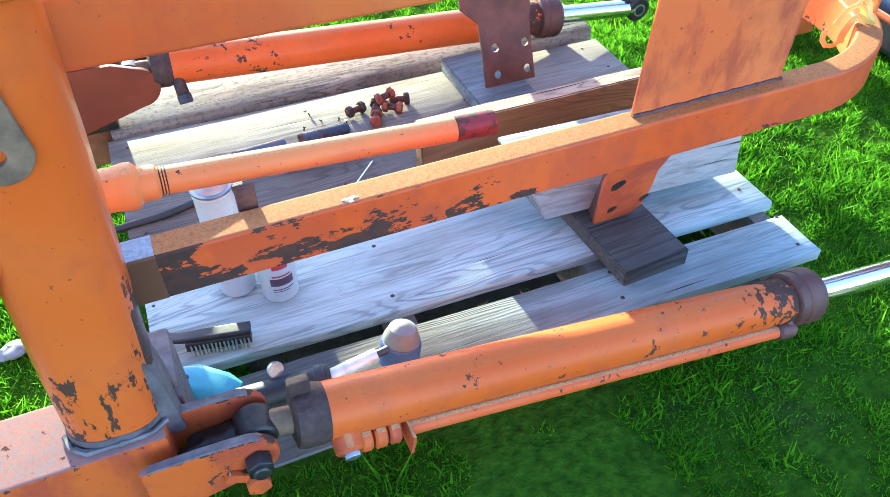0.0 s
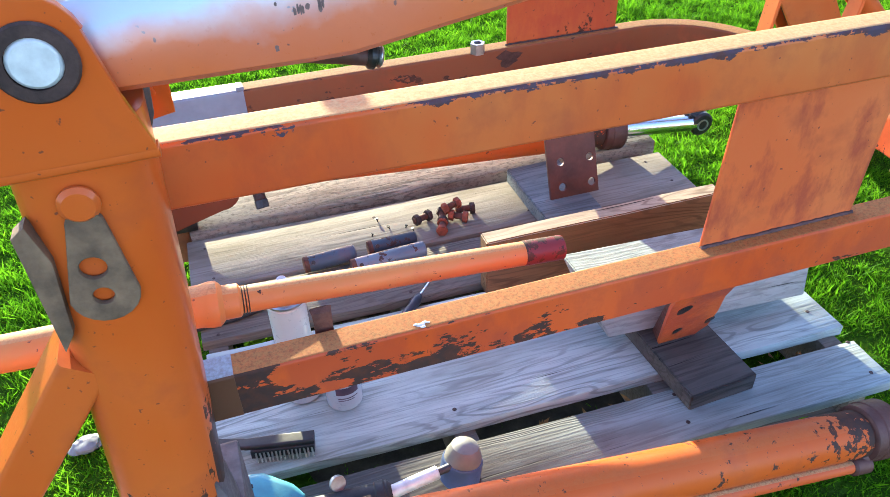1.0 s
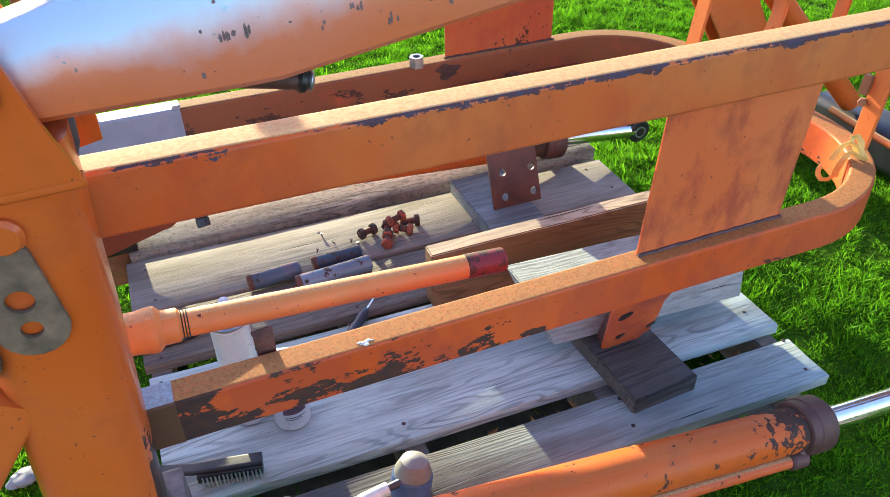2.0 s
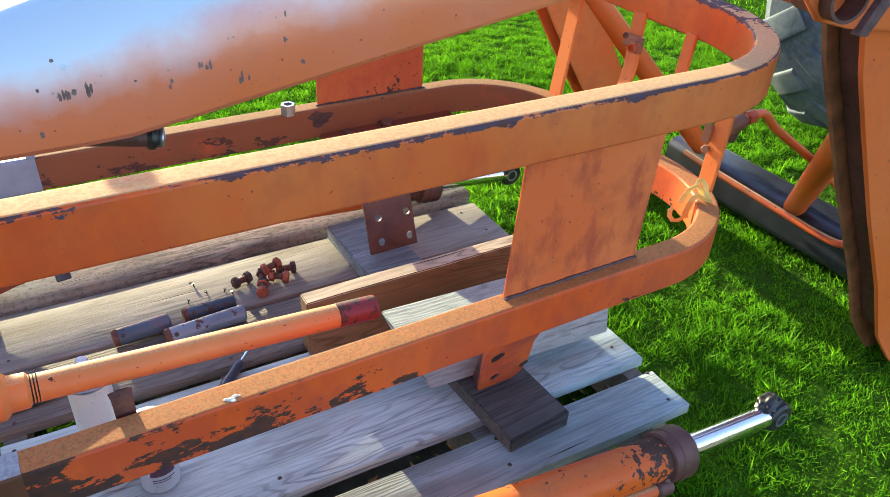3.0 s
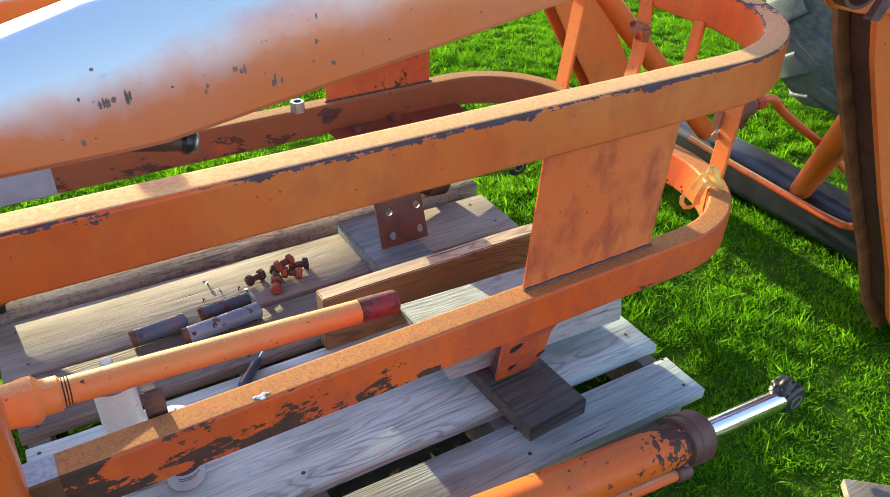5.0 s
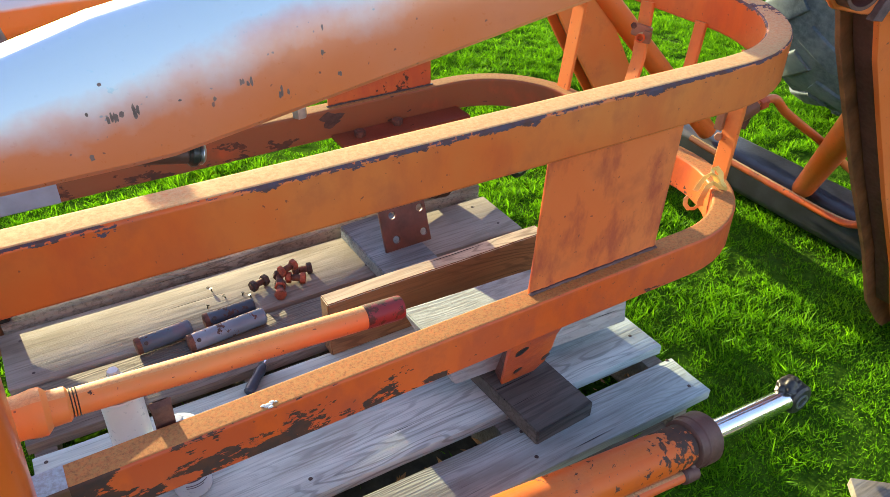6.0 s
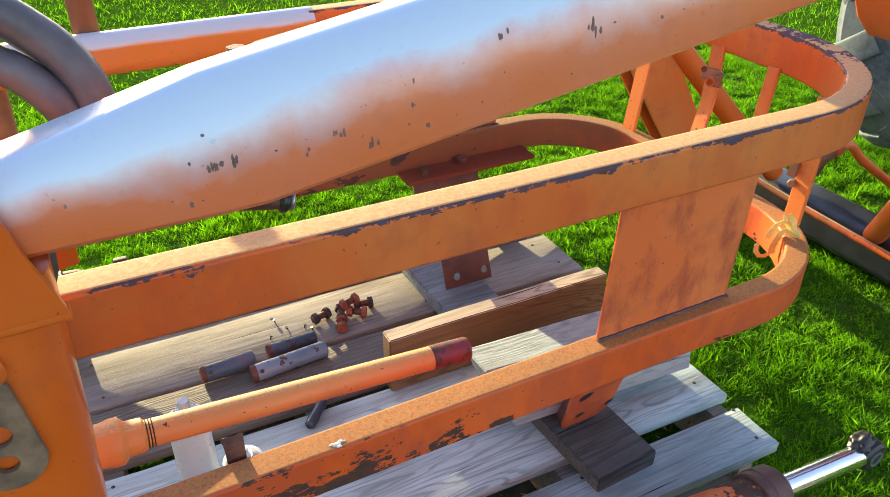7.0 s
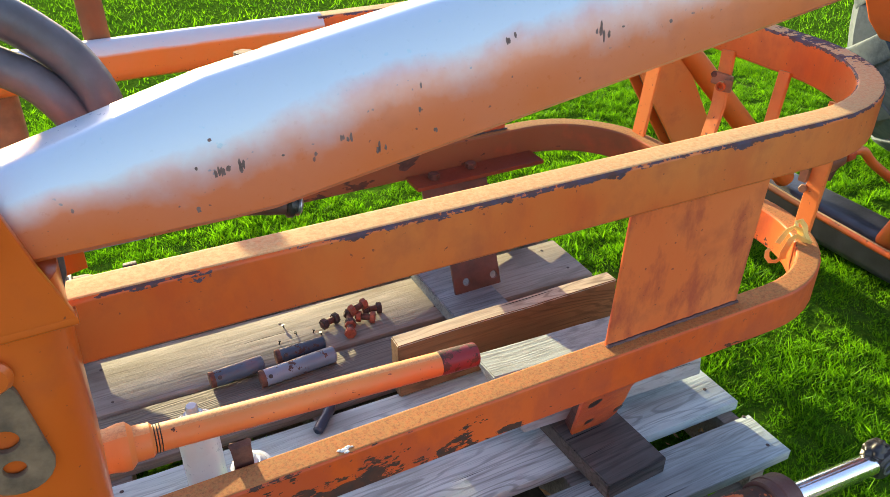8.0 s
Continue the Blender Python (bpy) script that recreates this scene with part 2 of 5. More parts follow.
def wood(name, light, dark, grain=1.0, rough=0.85, along=(5, 150, 150), rings=1.0, top=None, relief=1.0, worn=0.5, dark_end=None):
    """Weathered sawn board (top: colour painted on its upper face for its sunlit look): growth lines cut as long
    arches, fine streaks, checks, knots and stains.
    rings: how closely the growth lines lie; relief: how far the hard grain stands proud; worn: strength of the stains;
    dark_end: object x between which a darker brown end runs out, with its strength."""
    m, n, l, s = material(name)

    def obj(*scale):
        return coords(n, l, scale, False, True)

    def arith(kind, a, b):
        k = n.new("ShaderNodeMath")
        k.operation = kind
        for sock, v in zip(k.inputs, (a, b)):
            if isinstance(v, (int, float)):
                sock.default_value = v
            else:
                l.new(v, sock)
        return k.outputs[0]

    fine = noise_tex(n, l, obj(*along), 1.0, 5, 0.7)
    broad = noise_tex(n, l, obj(1.3, 22, 22), 1.0, 4, 0.6)
    sep = n.new("ShaderNodeSeparateXYZ")
    l.new(n.new("ShaderNodeTexCoord").outputs["Object"], sep.inputs[0])
    across = arith("ADD", arith("MULTIPLY", sep.outputs[1], 14.0), arith("MULTIPLY", sep.outputs[2], 9.0))
    warp = arith("ADD", arith("MULTIPLY", noise_tex(n, l, obj(1.1, 6.0, 6.0), 1.0, 3, 0.5), 7.0), arith("MULTIPLY", noise_tex(n, l, obj(2.5, 34, 34), 1.0, 3, 0.5), 0.9))
    field = arith("MULTIPLY", arith("ADD", across, warp), 26.0 * rings)
    late = arith("ADD", arith("MULTIPLY", arith("SINE", field, 0.0), 0.5), 0.5)
    line = ramp(n, l, late, [(0.62, (0, 0, 0)), (0.95, (1, 1, 1))])
    fade = ramp(n, l, noise_tex(n, l, obj(1.8, 9, 9), 1.0, 3), [(0.42, (0.05, 0.05, 0.05)), (0.66, (0.65, 0.65, 0.65))])
    stain = noise_tex(n, l, obj(2.2, 6, 6), 1.3, 5, 0.6)
    mid = tuple(c * 0.55 + d * 0.45 for c, d in zip(light, dark))
    col = mix(n, l, ramp(n, l, broad, [(0.34, (0, 0, 0)), (0.60, (1, 1, 1))]), mid, light)
    col = mix(n, l, ramp(n, l, fine, [(0.36, (0.55, 0.55, 0.55)), (0.50, (0, 0, 0))]), col, dark)
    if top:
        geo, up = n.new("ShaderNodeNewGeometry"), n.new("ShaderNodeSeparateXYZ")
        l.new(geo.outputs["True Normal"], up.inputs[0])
        # upper face recoloured to set how sunlit it looks
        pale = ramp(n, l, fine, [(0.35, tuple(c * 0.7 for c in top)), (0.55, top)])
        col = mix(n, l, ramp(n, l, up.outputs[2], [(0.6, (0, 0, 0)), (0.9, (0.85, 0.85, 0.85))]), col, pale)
    col = mix(n, l, arith("MULTIPLY", line, fade), col, tuple(c * 0.8 for c in dark))
    col = mix(n, l, ramp(n, l, stain, [(0.48, (0, 0, 0)), (0.74, (worn, worn, worn))]), col, tuple(c * f for c, f in zip(dark, (1.0, 0.88, 0.75))))
    if dark_end:
        reach = arith("ADD", sep.outputs[0], arith("MULTIPLY", noise_tex(n, l, obj(4.0, 14, 14), 1.0, 4, 0.6), 0.5))
        end_mask = n.new("ShaderNodeMapRange")
        l.new(reach, end_mask.inputs[0])
        end_mask.inputs[1].default_value, end_mask.inputs[2].default_value, end_mask.inputs[3].default_value, end_mask.inputs[4].default_value = dark_end[0], dark_end[1], dark_end[2], 0.0
        col = mix(n, l, end_mask.outputs[0], col, (0.070, 0.058, 0.053))
    crack = ramp(n, l, noise_tex(n, l, obj(2.4, 120, 120), 1.0, 3, 0.5), [(0.27, (1, 1, 1)), (0.31, (0, 0, 0))])
    vor = node(n, "ShaderNodeTexVoronoi", Scale=1.0, Randomness=1.0)
    l.new(obj(2.3, 6.0, 6.0), vor.inputs["Vector"])
    halo = ramp(n, l, vor.outputs["Distance"], [(0.07, (0.75, 0.75, 0.75)), (0.24, (0, 0, 0))])
    knot = ramp(n, l, vor.outputs["Distance"], [(0.035, (1, 1, 1)), (0.065, (0, 0, 0))])
    col = mix(n, l, halo, col, tuple(c * f for c, f in zip(dark, (0.85, 0.72, 0.6))))
    col = mix(n, l, knot, col, tuple(c * f for c, f in zip(dark, (0.45, 0.36, 0.28))))
    col = mix(n, l, crack, col, tuple(c * 0.22 for c in dark))
    info = n.new("ShaderNodeObjectInfo")
    hsv = n.new("ShaderNodeHueSaturation")
    l.new(ramp(n, l, info.outputs["Random"], [(0, (0.85, 0.85, 0.85)), (1, (1.12, 1.12, 1.12))]), hsv.inputs["Value"])
    l.new(col, hsv.inputs["Color"])
    l.new(hsv.outputs[0], s.inputs["Base Color"])
    s.inputs["Roughness"].default_value = rough
    s.inputs["Specular IOR Level"].default_value = 0.25
    ridge = arith("MULTIPLY", late, arith("MULTIPLY", fade, 0.35 * relief))
    h = arith("ADD", arith("ADD", arith("MULTIPLY", fine, 0.45), arith("MULTIPLY", broad, 0.2)), arith("SUBTRACT", ridge, arith("MULTIPLY", crack, 0.6)))
    bump(n, l, s, h, min(1.0, 0.8 * grain), 0.0035)
    return m


GREYWOOD = wood("weathered_grey_wood", (0.42, 0.50, 0.475), (0.14, 0.162, 0.153), relief=0.6, worn=0.65)
ENDDARKWOOD = wood("dark_ended_grey_wood", (0.36, 0.43, 0.42), (0.125, 0.142, 0.137), dark_end=(0.10, 0.52, 0.92))
TANWOOD = wood("weathered_tan_wood", (0.262, 0.232, 0.192), (0.112, 0.098, 0.080), rings=0.5, relief=0.45, grain=0.8, worn=0.8)
BROWNWOOD = wood("dull_brown_wood", (0.20, 0.176, 0.150), (0.085, 0.071, 0.059), worn=0.65)
DARKWOOD = wood("dark_damp_wood", (0.105, 0.098, 0.088), (0.030, 0.027, 0.025), rings=0.45, relief=0.4)
ROUGHWOOD = wood("rough_sawn_wood", (0.36, 0.325, 0.25), (0.05, 0.042, 0.034), 2.0, 0.95, (70, 95, 95), relief=0.3, worn=0.7)
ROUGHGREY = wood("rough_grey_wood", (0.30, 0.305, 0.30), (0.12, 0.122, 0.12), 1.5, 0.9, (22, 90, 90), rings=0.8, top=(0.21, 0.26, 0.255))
SLATEWOOD = wood("dark_blue_grey_wood", (0.20, 0.235, 0.245), (0.060, 0.070, 0.074), rings=0.9, relief=1.3)
# top painted paler than the sides, as the sun leaves it
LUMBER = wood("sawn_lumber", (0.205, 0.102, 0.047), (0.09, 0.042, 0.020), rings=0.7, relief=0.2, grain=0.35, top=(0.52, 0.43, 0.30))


def soil():
    m, n, l, s = material("grassy_soil")
    p = coords(n, l)
    a, b = noise_tex(n, l, p, 2.5, 5), noise_tex(n, l, p, 45, 4)
    c = mix(n, l, ramp(n, l, b, [(0.3, (0, 0, 0)), (0.7, (1, 1, 1))]), (0.017, 0.052, 0.005), (0.044, 0.115, 0.008))
    c = mix(n, l, ramp(n, l, a, [(0.58, (0, 0, 0)), (0.74, (0.5, 0.5, 0.5))]), c, (0.034, 0.030, 0.018))
    l.new(c, s.inputs["Base Color"])
    s.inputs["Roughness"].default_value = 0.95
    s.inputs["Specular IOR Level"].default_value = 0.0
    bump(n, l, s, b, 0.8, 0.02)
    return m


def leaf(name, a, b):
    m, n, l, s = material(name)
    g = n.new("ShaderNodeNewGeometry")
    p = coords(n, l)
    col = mix(n, l, g.outputs["Random Per Island"], a, b)
    col = mix(n, l, ramp(n, l, noise_tex(n, l, p, 1.6, 3), [(0.4, (0, 0, 0)), (0.7, (0.55, 0.55, 0.55))]), col, (0.035, 0.17, 0.003))
    l.new(col, s.inputs["Base Color"])
    s.inputs["Roughness"].default_value = 0.65
    s.inputs["Specular IOR Level"].default_value = 0.12
    t = n.new("ShaderNodeBsdfTranslucent")
    l.new(col, t.inputs[0])
    sh = n.new("ShaderNodeMixShader")
    sh.inputs[0].default_value = 0.62
    l.new(s.outputs[0], sh.inputs[1])
    l.new(t.outputs[0], sh.inputs[2])
    l.new(sh.outputs[0], n["Material Output"].inputs[0])
    return m


SOIL, GRASS = soil(), leaf("grass_blades", (0.032, 0.165, 0.003), (0.165, 0.46, 0.007))

BLUEGREY = plain("blue_grey_bare_steel", (0.17, 0.215, 0.28), 0.45, 0.0, 0.15, 25)
RUSTGREY = plain("rusty_bare_steel", (0.155, 0.092, 0.050), 0.85, 0.0, 0.5, 35, 0.4)
REDBAND = worn_paint("dark_red_paint_band", (0.13, 0.02, 0.028), (0.17, 0.03, 0.03), 0.78, 0.0, 0.4)
GREYINK = plain("pale_grey_print", (0.5, 0.5, 0.52), 0.4, 0.0, 0.1, 30)
BRISTLE = plain("pale_steel_bristles", (0.6, 0.6, 0.58), 0.3, 0.8, 0.2, 60)
BLUEPLASTIC = plain("dark_blue_plastic", (0.055, 0.09, 0.19), 0.45, 0.0, 0.2, 20)
WORNPIN = worn_paint("blued_worn_steel", (0.022, 0.034, 0.048), (0.070, 0.098, 0.13), 0.90, 0.0, 0.36, stain=0.25)
BRIGHTPIN = worn_paint("bright_worn_steel", (0.075, 0.105, 0.135), (0.20, 0.25, 0.31), 0.90, 0.0, 0.34, stain=0.25)
DARKRUST = plain("dark_brown_rust", (0.055, 0.03, 0.025), 0.7, 0.3, 0.5, 60, 0.5)
REDRUST = plain("red_orange_rust", (0.26, 0.055, 0.025), 0.75, 0.1, 0.5, 60, 0.5)
NAVY = plain("dark_navy_plastic", (0.015, 0.02, 0.035), 0.35, 0.0, 0.2, 30)
GREYCLOTH = plain("grey_cloth", (0.19, 0.20, 0.21), 0.9, 0.0, 0.25, 40)
RUSTPAINT = plain("brown_rusted_paint", (0.20, 0.075, 0.03), 0.6, 0.0, 0.45, 18, 0.3)
PALESPLASH = plain("dried_white_splash", (0.62, 0.60, 0.52), 0.8, 0.0, 0.2, 200)
MAUVE = plain("mauve_grey_weld", (0.105, 0.055, 0.050), 0.9, 0.2, 0.4, 60, 0.4)


def tyre_rubber():
    m, n, l, s = material("dusty_grey_tyre_rubber")
    p = coords(n, l)
    a, c = noise_tex(n, l, p, 4.5, 4, 0.6), noise_tex(n, l, p, 40, 5, 0.65)
    col = mix(n, l, ramp(n, l, c, [(0.35, (0, 0, 0)), (0.65, (1, 1, 1))]), (0.04, 0.06, 0.072), (0.085, 0.115, 0.132))
    col = mix(n, l, ramp(n, l, a, [(0.45, (0, 0, 0)), (0.68, (0.8, 0.8, 0.8))]), col, (0.13, 0.16, 0.165))
    l.new(col, s.inputs["Base Color"])
    s.inputs["Roughness"].default_value = 0.85
    s.inputs["Specular IOR Level"].default_value = 0.25
    bump(n, l, s, c, 0.3, 0.002)
    return m


TYRE = tyre_rubber()
# pale blue film on top paints in the sky sheen of bare steel
BROWNEND = worn_paint("brown_bare_rail_end", (0.105, 0.045, 0.022), (0.15, 0.068, 0.036), 0.95, 0.0, 0.5, 0.9, stain=0.3, film=(0.34, 0.41, 0.44), gritty=0.2)
SCRAPE = plain("dark_scraped_primer", (0.15, 0.078, 0.066), 0.5, 0.1, 0.5, 80)
FOOTGREY = plain("mauve_grey_bare_foot", (0.105, 0.088, 0.092), 0.55, 0.1, 0.45, 40, 0.3)
PALESHAFT = plain("pale_worn_shaft", (0.62, 0.66, 0.66), 0.35, 0.2, 0.2, 60)
# black hose rubber, lightened to grey for the skylight on it
HOSERUBBER = plain("sky_lit_grey_rubber", (0.060, 0.060, 0.066), 0.5, 0.0, 0.35, 25)


# ---- mesh helpers ----
def thing(name, label, category, group="", at=(0, 0, 0)):
    ob = new(name)
    ob.location = at
    ob.empty_display_size = 0.05
    return tagged(ob, label, category, group)


def mesh_of(name, bm, mat, smooth=35):
    me = bpy.data.meshes.new(name)
    bmesh.ops.recalc_face_normals(bm, faces=bm.faces[:])
    bm.to_mesh(me)
    bm.free()
    me.materials.append(mat)
    if smooth:
        me.polygons.foreach_set("use_smooth", [True] * len(me.polygons))
        me.set_sharp_from_angle(angle=radians(smooth))
    return me


def crisp(ob, smooth):
    """Keeps flats flat beside rounded edges."""
    if smooth and len(ob.data.polygons) < 20000:
        ob.modifiers.new("weighted_normal", "WEIGHTED_NORMAL").keep_sharp = True


def part(name, bm, mat, parent, label="", smooth=35):
    ob = new(name, mesh_of(name, bm, mat, smooth))
    crisp(ob, smooth)
    ob.parent = parent
    bpy.context.view_layer.update()
    ob.matrix_parent_inverse = parent.matrix_world.inverted()
    return tagged(ob, label)


def single(name, bm, mat, label, category, group="", kind="", smooth=35):
    ob = new(name, mesh_of(name, bm, mat, smooth))
    crisp(ob, smooth)
    return tagged(ob, label, category, group, kind)


def box(size, m=Matrix(), bevel=0.0, seg=2, bm=None):
    own = bmesh.new()
    bmesh.ops.create_cube(own, size=1, matrix=Matrix.Diagonal((*size, 1)))
    if bevel:
        bmesh.ops.bevel(own, geom=own.edges[:], offset=bevel, segments=seg, affect="EDGES", profile=0.6)
    own.transform(m)
    return join(bm, own)


def join(bm, other):
    if bm is None:
        return other
    me = bpy.data.meshes.new("tmp")
    other.to_mesh(me)
    other.free()
    bm.from_mesh(me)
    bpy.data.meshes.remove(me)
    return bm


def span(lo, hi, bevel=0.0, bm=None, seg=2):
    """A box between two corners."""
    c = [(a + b) / 2 for a, b in zip(lo, hi)]
    return box([abs(b - a) for a, b in zip(lo, hi)], Matrix.Translation(c), bevel, seg, bm)


def axis_matrix(p0, p1):
    p0, p1 = Vector(p0), Vector(p1)
    return Matrix.Translation(p0) @ (p1 - p0).to_track_quat("Z", "Y").to_matrix().to_4x4(), (p1 - p0).length


def lathe(profile, m=Matrix(), seg=32, bm=None, closed=True):
    """Turns (radius, height) pairs round the z axis, closed at the ends where the radius is not 0."""
    own = bmesh.new()
    rings = []
    for r, z in profile:
        if r < 1e-6:
            rings.append([own.verts.new((0, 0, z))])
        else:
            rings.append([own.verts.new((r * math.cos(2 * math.pi * i / seg), r * math.sin(2 * math.pi * i / seg), z)) for i in range(seg)])
    for a, b in zip(rings, rings[1:]):
        for i in range(seg):
            j = (i + 1) % seg
            if len(a) == 1 and len(b) > 1:
                own.faces.new((a[0], b[i], b[j]))
            elif len(b) == 1 and len(a) > 1:
                own.faces.new((a[i], a[j], b[0]))
            elif len(a) > 1:
                own.faces.new((a[i], a[j], b[j], b[i]))
    for ring in (rings[0], rings[-1]):
        if closed and len(ring) > 1:
            own.faces.new(ring)
    own.transform(m)
    return join(bm, own)


def rod(p0, p1, r, bevel=0.0, seg=28, bm=None, r1=None):
    m, h = axis_matrix(p0, p1)
    r1 = r if r1 is None else r1
    b = min(bevel, r * 0.45)
    prof = [(r - b, 0), (r, b), (r1, h - b), (r1 - b, h)] if b else [(r, 0), (r1, h)]
    return lathe(prof, m, seg, bm)


def pipe_end(p0, p1, r, wall, bm=None, seg=32):
    """A tube that is open at p1."""
    m, h = axis_matrix(p0, p1)
    return lathe([(r, 0), (r, h), (r - wall, h), (r - wall, h * 0.15), (0, h * 0.15)], m, seg, bm)


def rounded(w, h, r, seg=3):
    pts = []
    for cx, cy, a in ((w / 2 - r, h / 2 - r, 0), (-w / 2 + r, h / 2 - r, 90), (-w / 2 + r, -h / 2 + r, 180), (w / 2 - r, -h / 2 + r, 270)):
        for i in range(seg + 1):
            t = radians(a + 90 * i / seg)
            pts.append((cx + r * math.cos(t), cy + r * math.sin(t)))
    return pts


def sweep(path, profile, bm=None, up=(0, 0, 1), scales=None):
    """Carries a closed profile (across, up) along a path; both ends are closed."""
    own = bmesh.new()
    path = [Vector(p) for p in path]
    rings = []
    for i, p in enumerate(path):
        a = (path[i] - path[i - 1]).normalized() if i else None
        b = (path[i + 1] - path[i]).normalized() if i + 1 < len(path) else None
        t = ((a + b) if a and b else (a or b)).normalized()
        k = 1 / max(0.5, t.dot(b or a))
        side = t.cross(Vector(up)).normalized()
        u = side.cross(t).normalized()
        s = scales[i] if scales else 1.0
        rings.append([own.verts.new(p + side * (x * k * s) + u * (y * s)) for x, y in profile])
    n = len(profile)
    for a, b in zip(rings, rings[1:]):
        for i in range(n):
            own.faces.new((a[i], a[(i + 1) % n], b[(i + 1) % n], b[i]))
    own.faces.new(rings[0])
    own.faces.new(rings[-1])
    return join(bm, own)


def hose(points, r, bm=None, seg=12, steps=10):
    """A round hose through the points, smoothed."""
    pts = [Vector(p) for p in points]
    out = []
    for i in range(len(pts) - 1):
        p0, p1, p2, p3 = pts[max(i - 1, 0)], pts[i], pts[i + 1], pts[min(i + 2, len(pts) - 1)]
        for j in range(steps):
            t = j / steps
            out.append(0.5 * ((2 * p1) + (p2 - p0) * t + (2 * p0 - 5 * p1 + 4 * p2 - p3) * t * t + (3 * p1 - p0 - 3 * p2 + p3) * t ** 3))
    out.append(pts[-1])
    prof = [(r * math.cos(2 * math.pi * i / seg), r * math.sin(2 * math.pi * i / seg)) for i in range(seg)]
    return sweep(out, prof, bm, (0.1, 0.2, 1))


def plate(outline, thick, m, holes=(), bevel=0.0015, bm=None):
    """A flat plate: outline in its own x, y, thickness along z, with round holes (x, y, r) cut through."""
    cu = bpy.data.curves.new("plate", "CURVE")
    cu.dimensions, cu.fill_mode, cu.extrude, cu.bevel_depth, cu.bevel_resolution, cu.offset = "2D", "BOTH", thick / 2 - bevel, bevel, 1, -bevel
    loops = [outline] + [[(x + r * math.cos(2 * math.pi * i / 20), y + r * math.sin(2 * math.pi * i / 20)) for i in range(20)] for x, y, r in holes]
    for pts in loops:
        s = cu.splines.new("POLY")
        s.points.add(len(pts) - 1)
        for pt, (x, y) in zip(s.points, pts):
            pt.co = (x, y, 0, 1)
        s.use_cyclic_u = True
    ob = bpy.data.objects.new("plate", cu)
    me = bpy.data.meshes.new_from_object(ob)
    own = bmesh.new()
    own.from_mesh(me)
    bmesh.ops.remove_doubles(own, verts=own.verts[:], dist=1e-5)
    own.transform(m)
    bpy.data.objects.remove(ob)
    bpy.data.curves.remove(cu)
    bpy.data.meshes.remove(me)
    return join(bm, own)


def arc(cx, cy, r, a0, a1, n=8):
    return [(cx + r * math.cos(radians(a0 + (a1 - a0) * i / n)), cy + r * math.sin(radians(a0 + (a1 - a0) * i / n))) for i in range(n + 1)]


XZ = Matrix(((1, 0, 0, 0), (0, 0, -1, 0), (0, 1, 0, 0), (0, 0, 0, 1)))    # plate x, y -> world x, z; thickness along -y


def in_xz(y):
    return Matrix.Translation((0, y, 0)) @ XZ


def weld(path, r=0.004, bm=None):
    pts = [Vector(p) for p in path]
    out = []
    for a, b in zip(pts, pts[1:]):
        k = max(2, int((b - a).length / 0.006))
        out += [a.lerp(b, i / k) + Vector((0, 0, random.uniform(-0.0008, 0.0008))) for i in range(k)]
    out.append(pts[-1])
    prof = [(r * math.cos(2 * math.pi * i / 6), r * math.sin(2 * math.pi * i / 6)) for i in range(6)]
    return sweep(out, prof, bm, (0.03, 0.05, 1), [random.uniform(0.75, 1.2) for _ in out])


def hex_head(m, across, high, bm=None):
    own = bmesh.new()
    bmesh.ops.create_cone(own, cap_ends=True, segments=6, radius1=across / 1.732, radius2=across / 1.732, depth=high, matrix=Matrix.Translation((0, 0, high / 2)))
    bmesh.ops.bevel(own, geom=own.edges[:], offset=high * 0.08, segments=1, affect="EDGES")
    own.transform(m)
    return join(bm, own)


# ---- ground ----
def ground_height(x, y):
    return 0.012 * noise.noise(Vector((x * 1.3, y * 1.3, 0))) + 0.006 * noise.noise(Vector((x * 5, y * 5, 3))) - 0.01


bm = bmesh.new()
_far = [-400, -60, -15, -5] + [-2 + 0.1 * i for i in range(91)] + [9, 14, 30, 90, 400]
_rows = [[bm.verts.new((x, y, ground_height(x, y) if abs(x) < 20 and abs(y) < 20 else -0.01)) for x in _far] for y in _far]
for _a, _b in zip(_rows, _rows[1:]):
    for _i in range(len(_far) - 1):
        bm.faces.new((_a[_i], _a[_i + 1], _b[_i + 1], _b[_i]))
single("ground", bm, SOIL, "green lawn ground with bare earth patches", "ground", kind="structure")


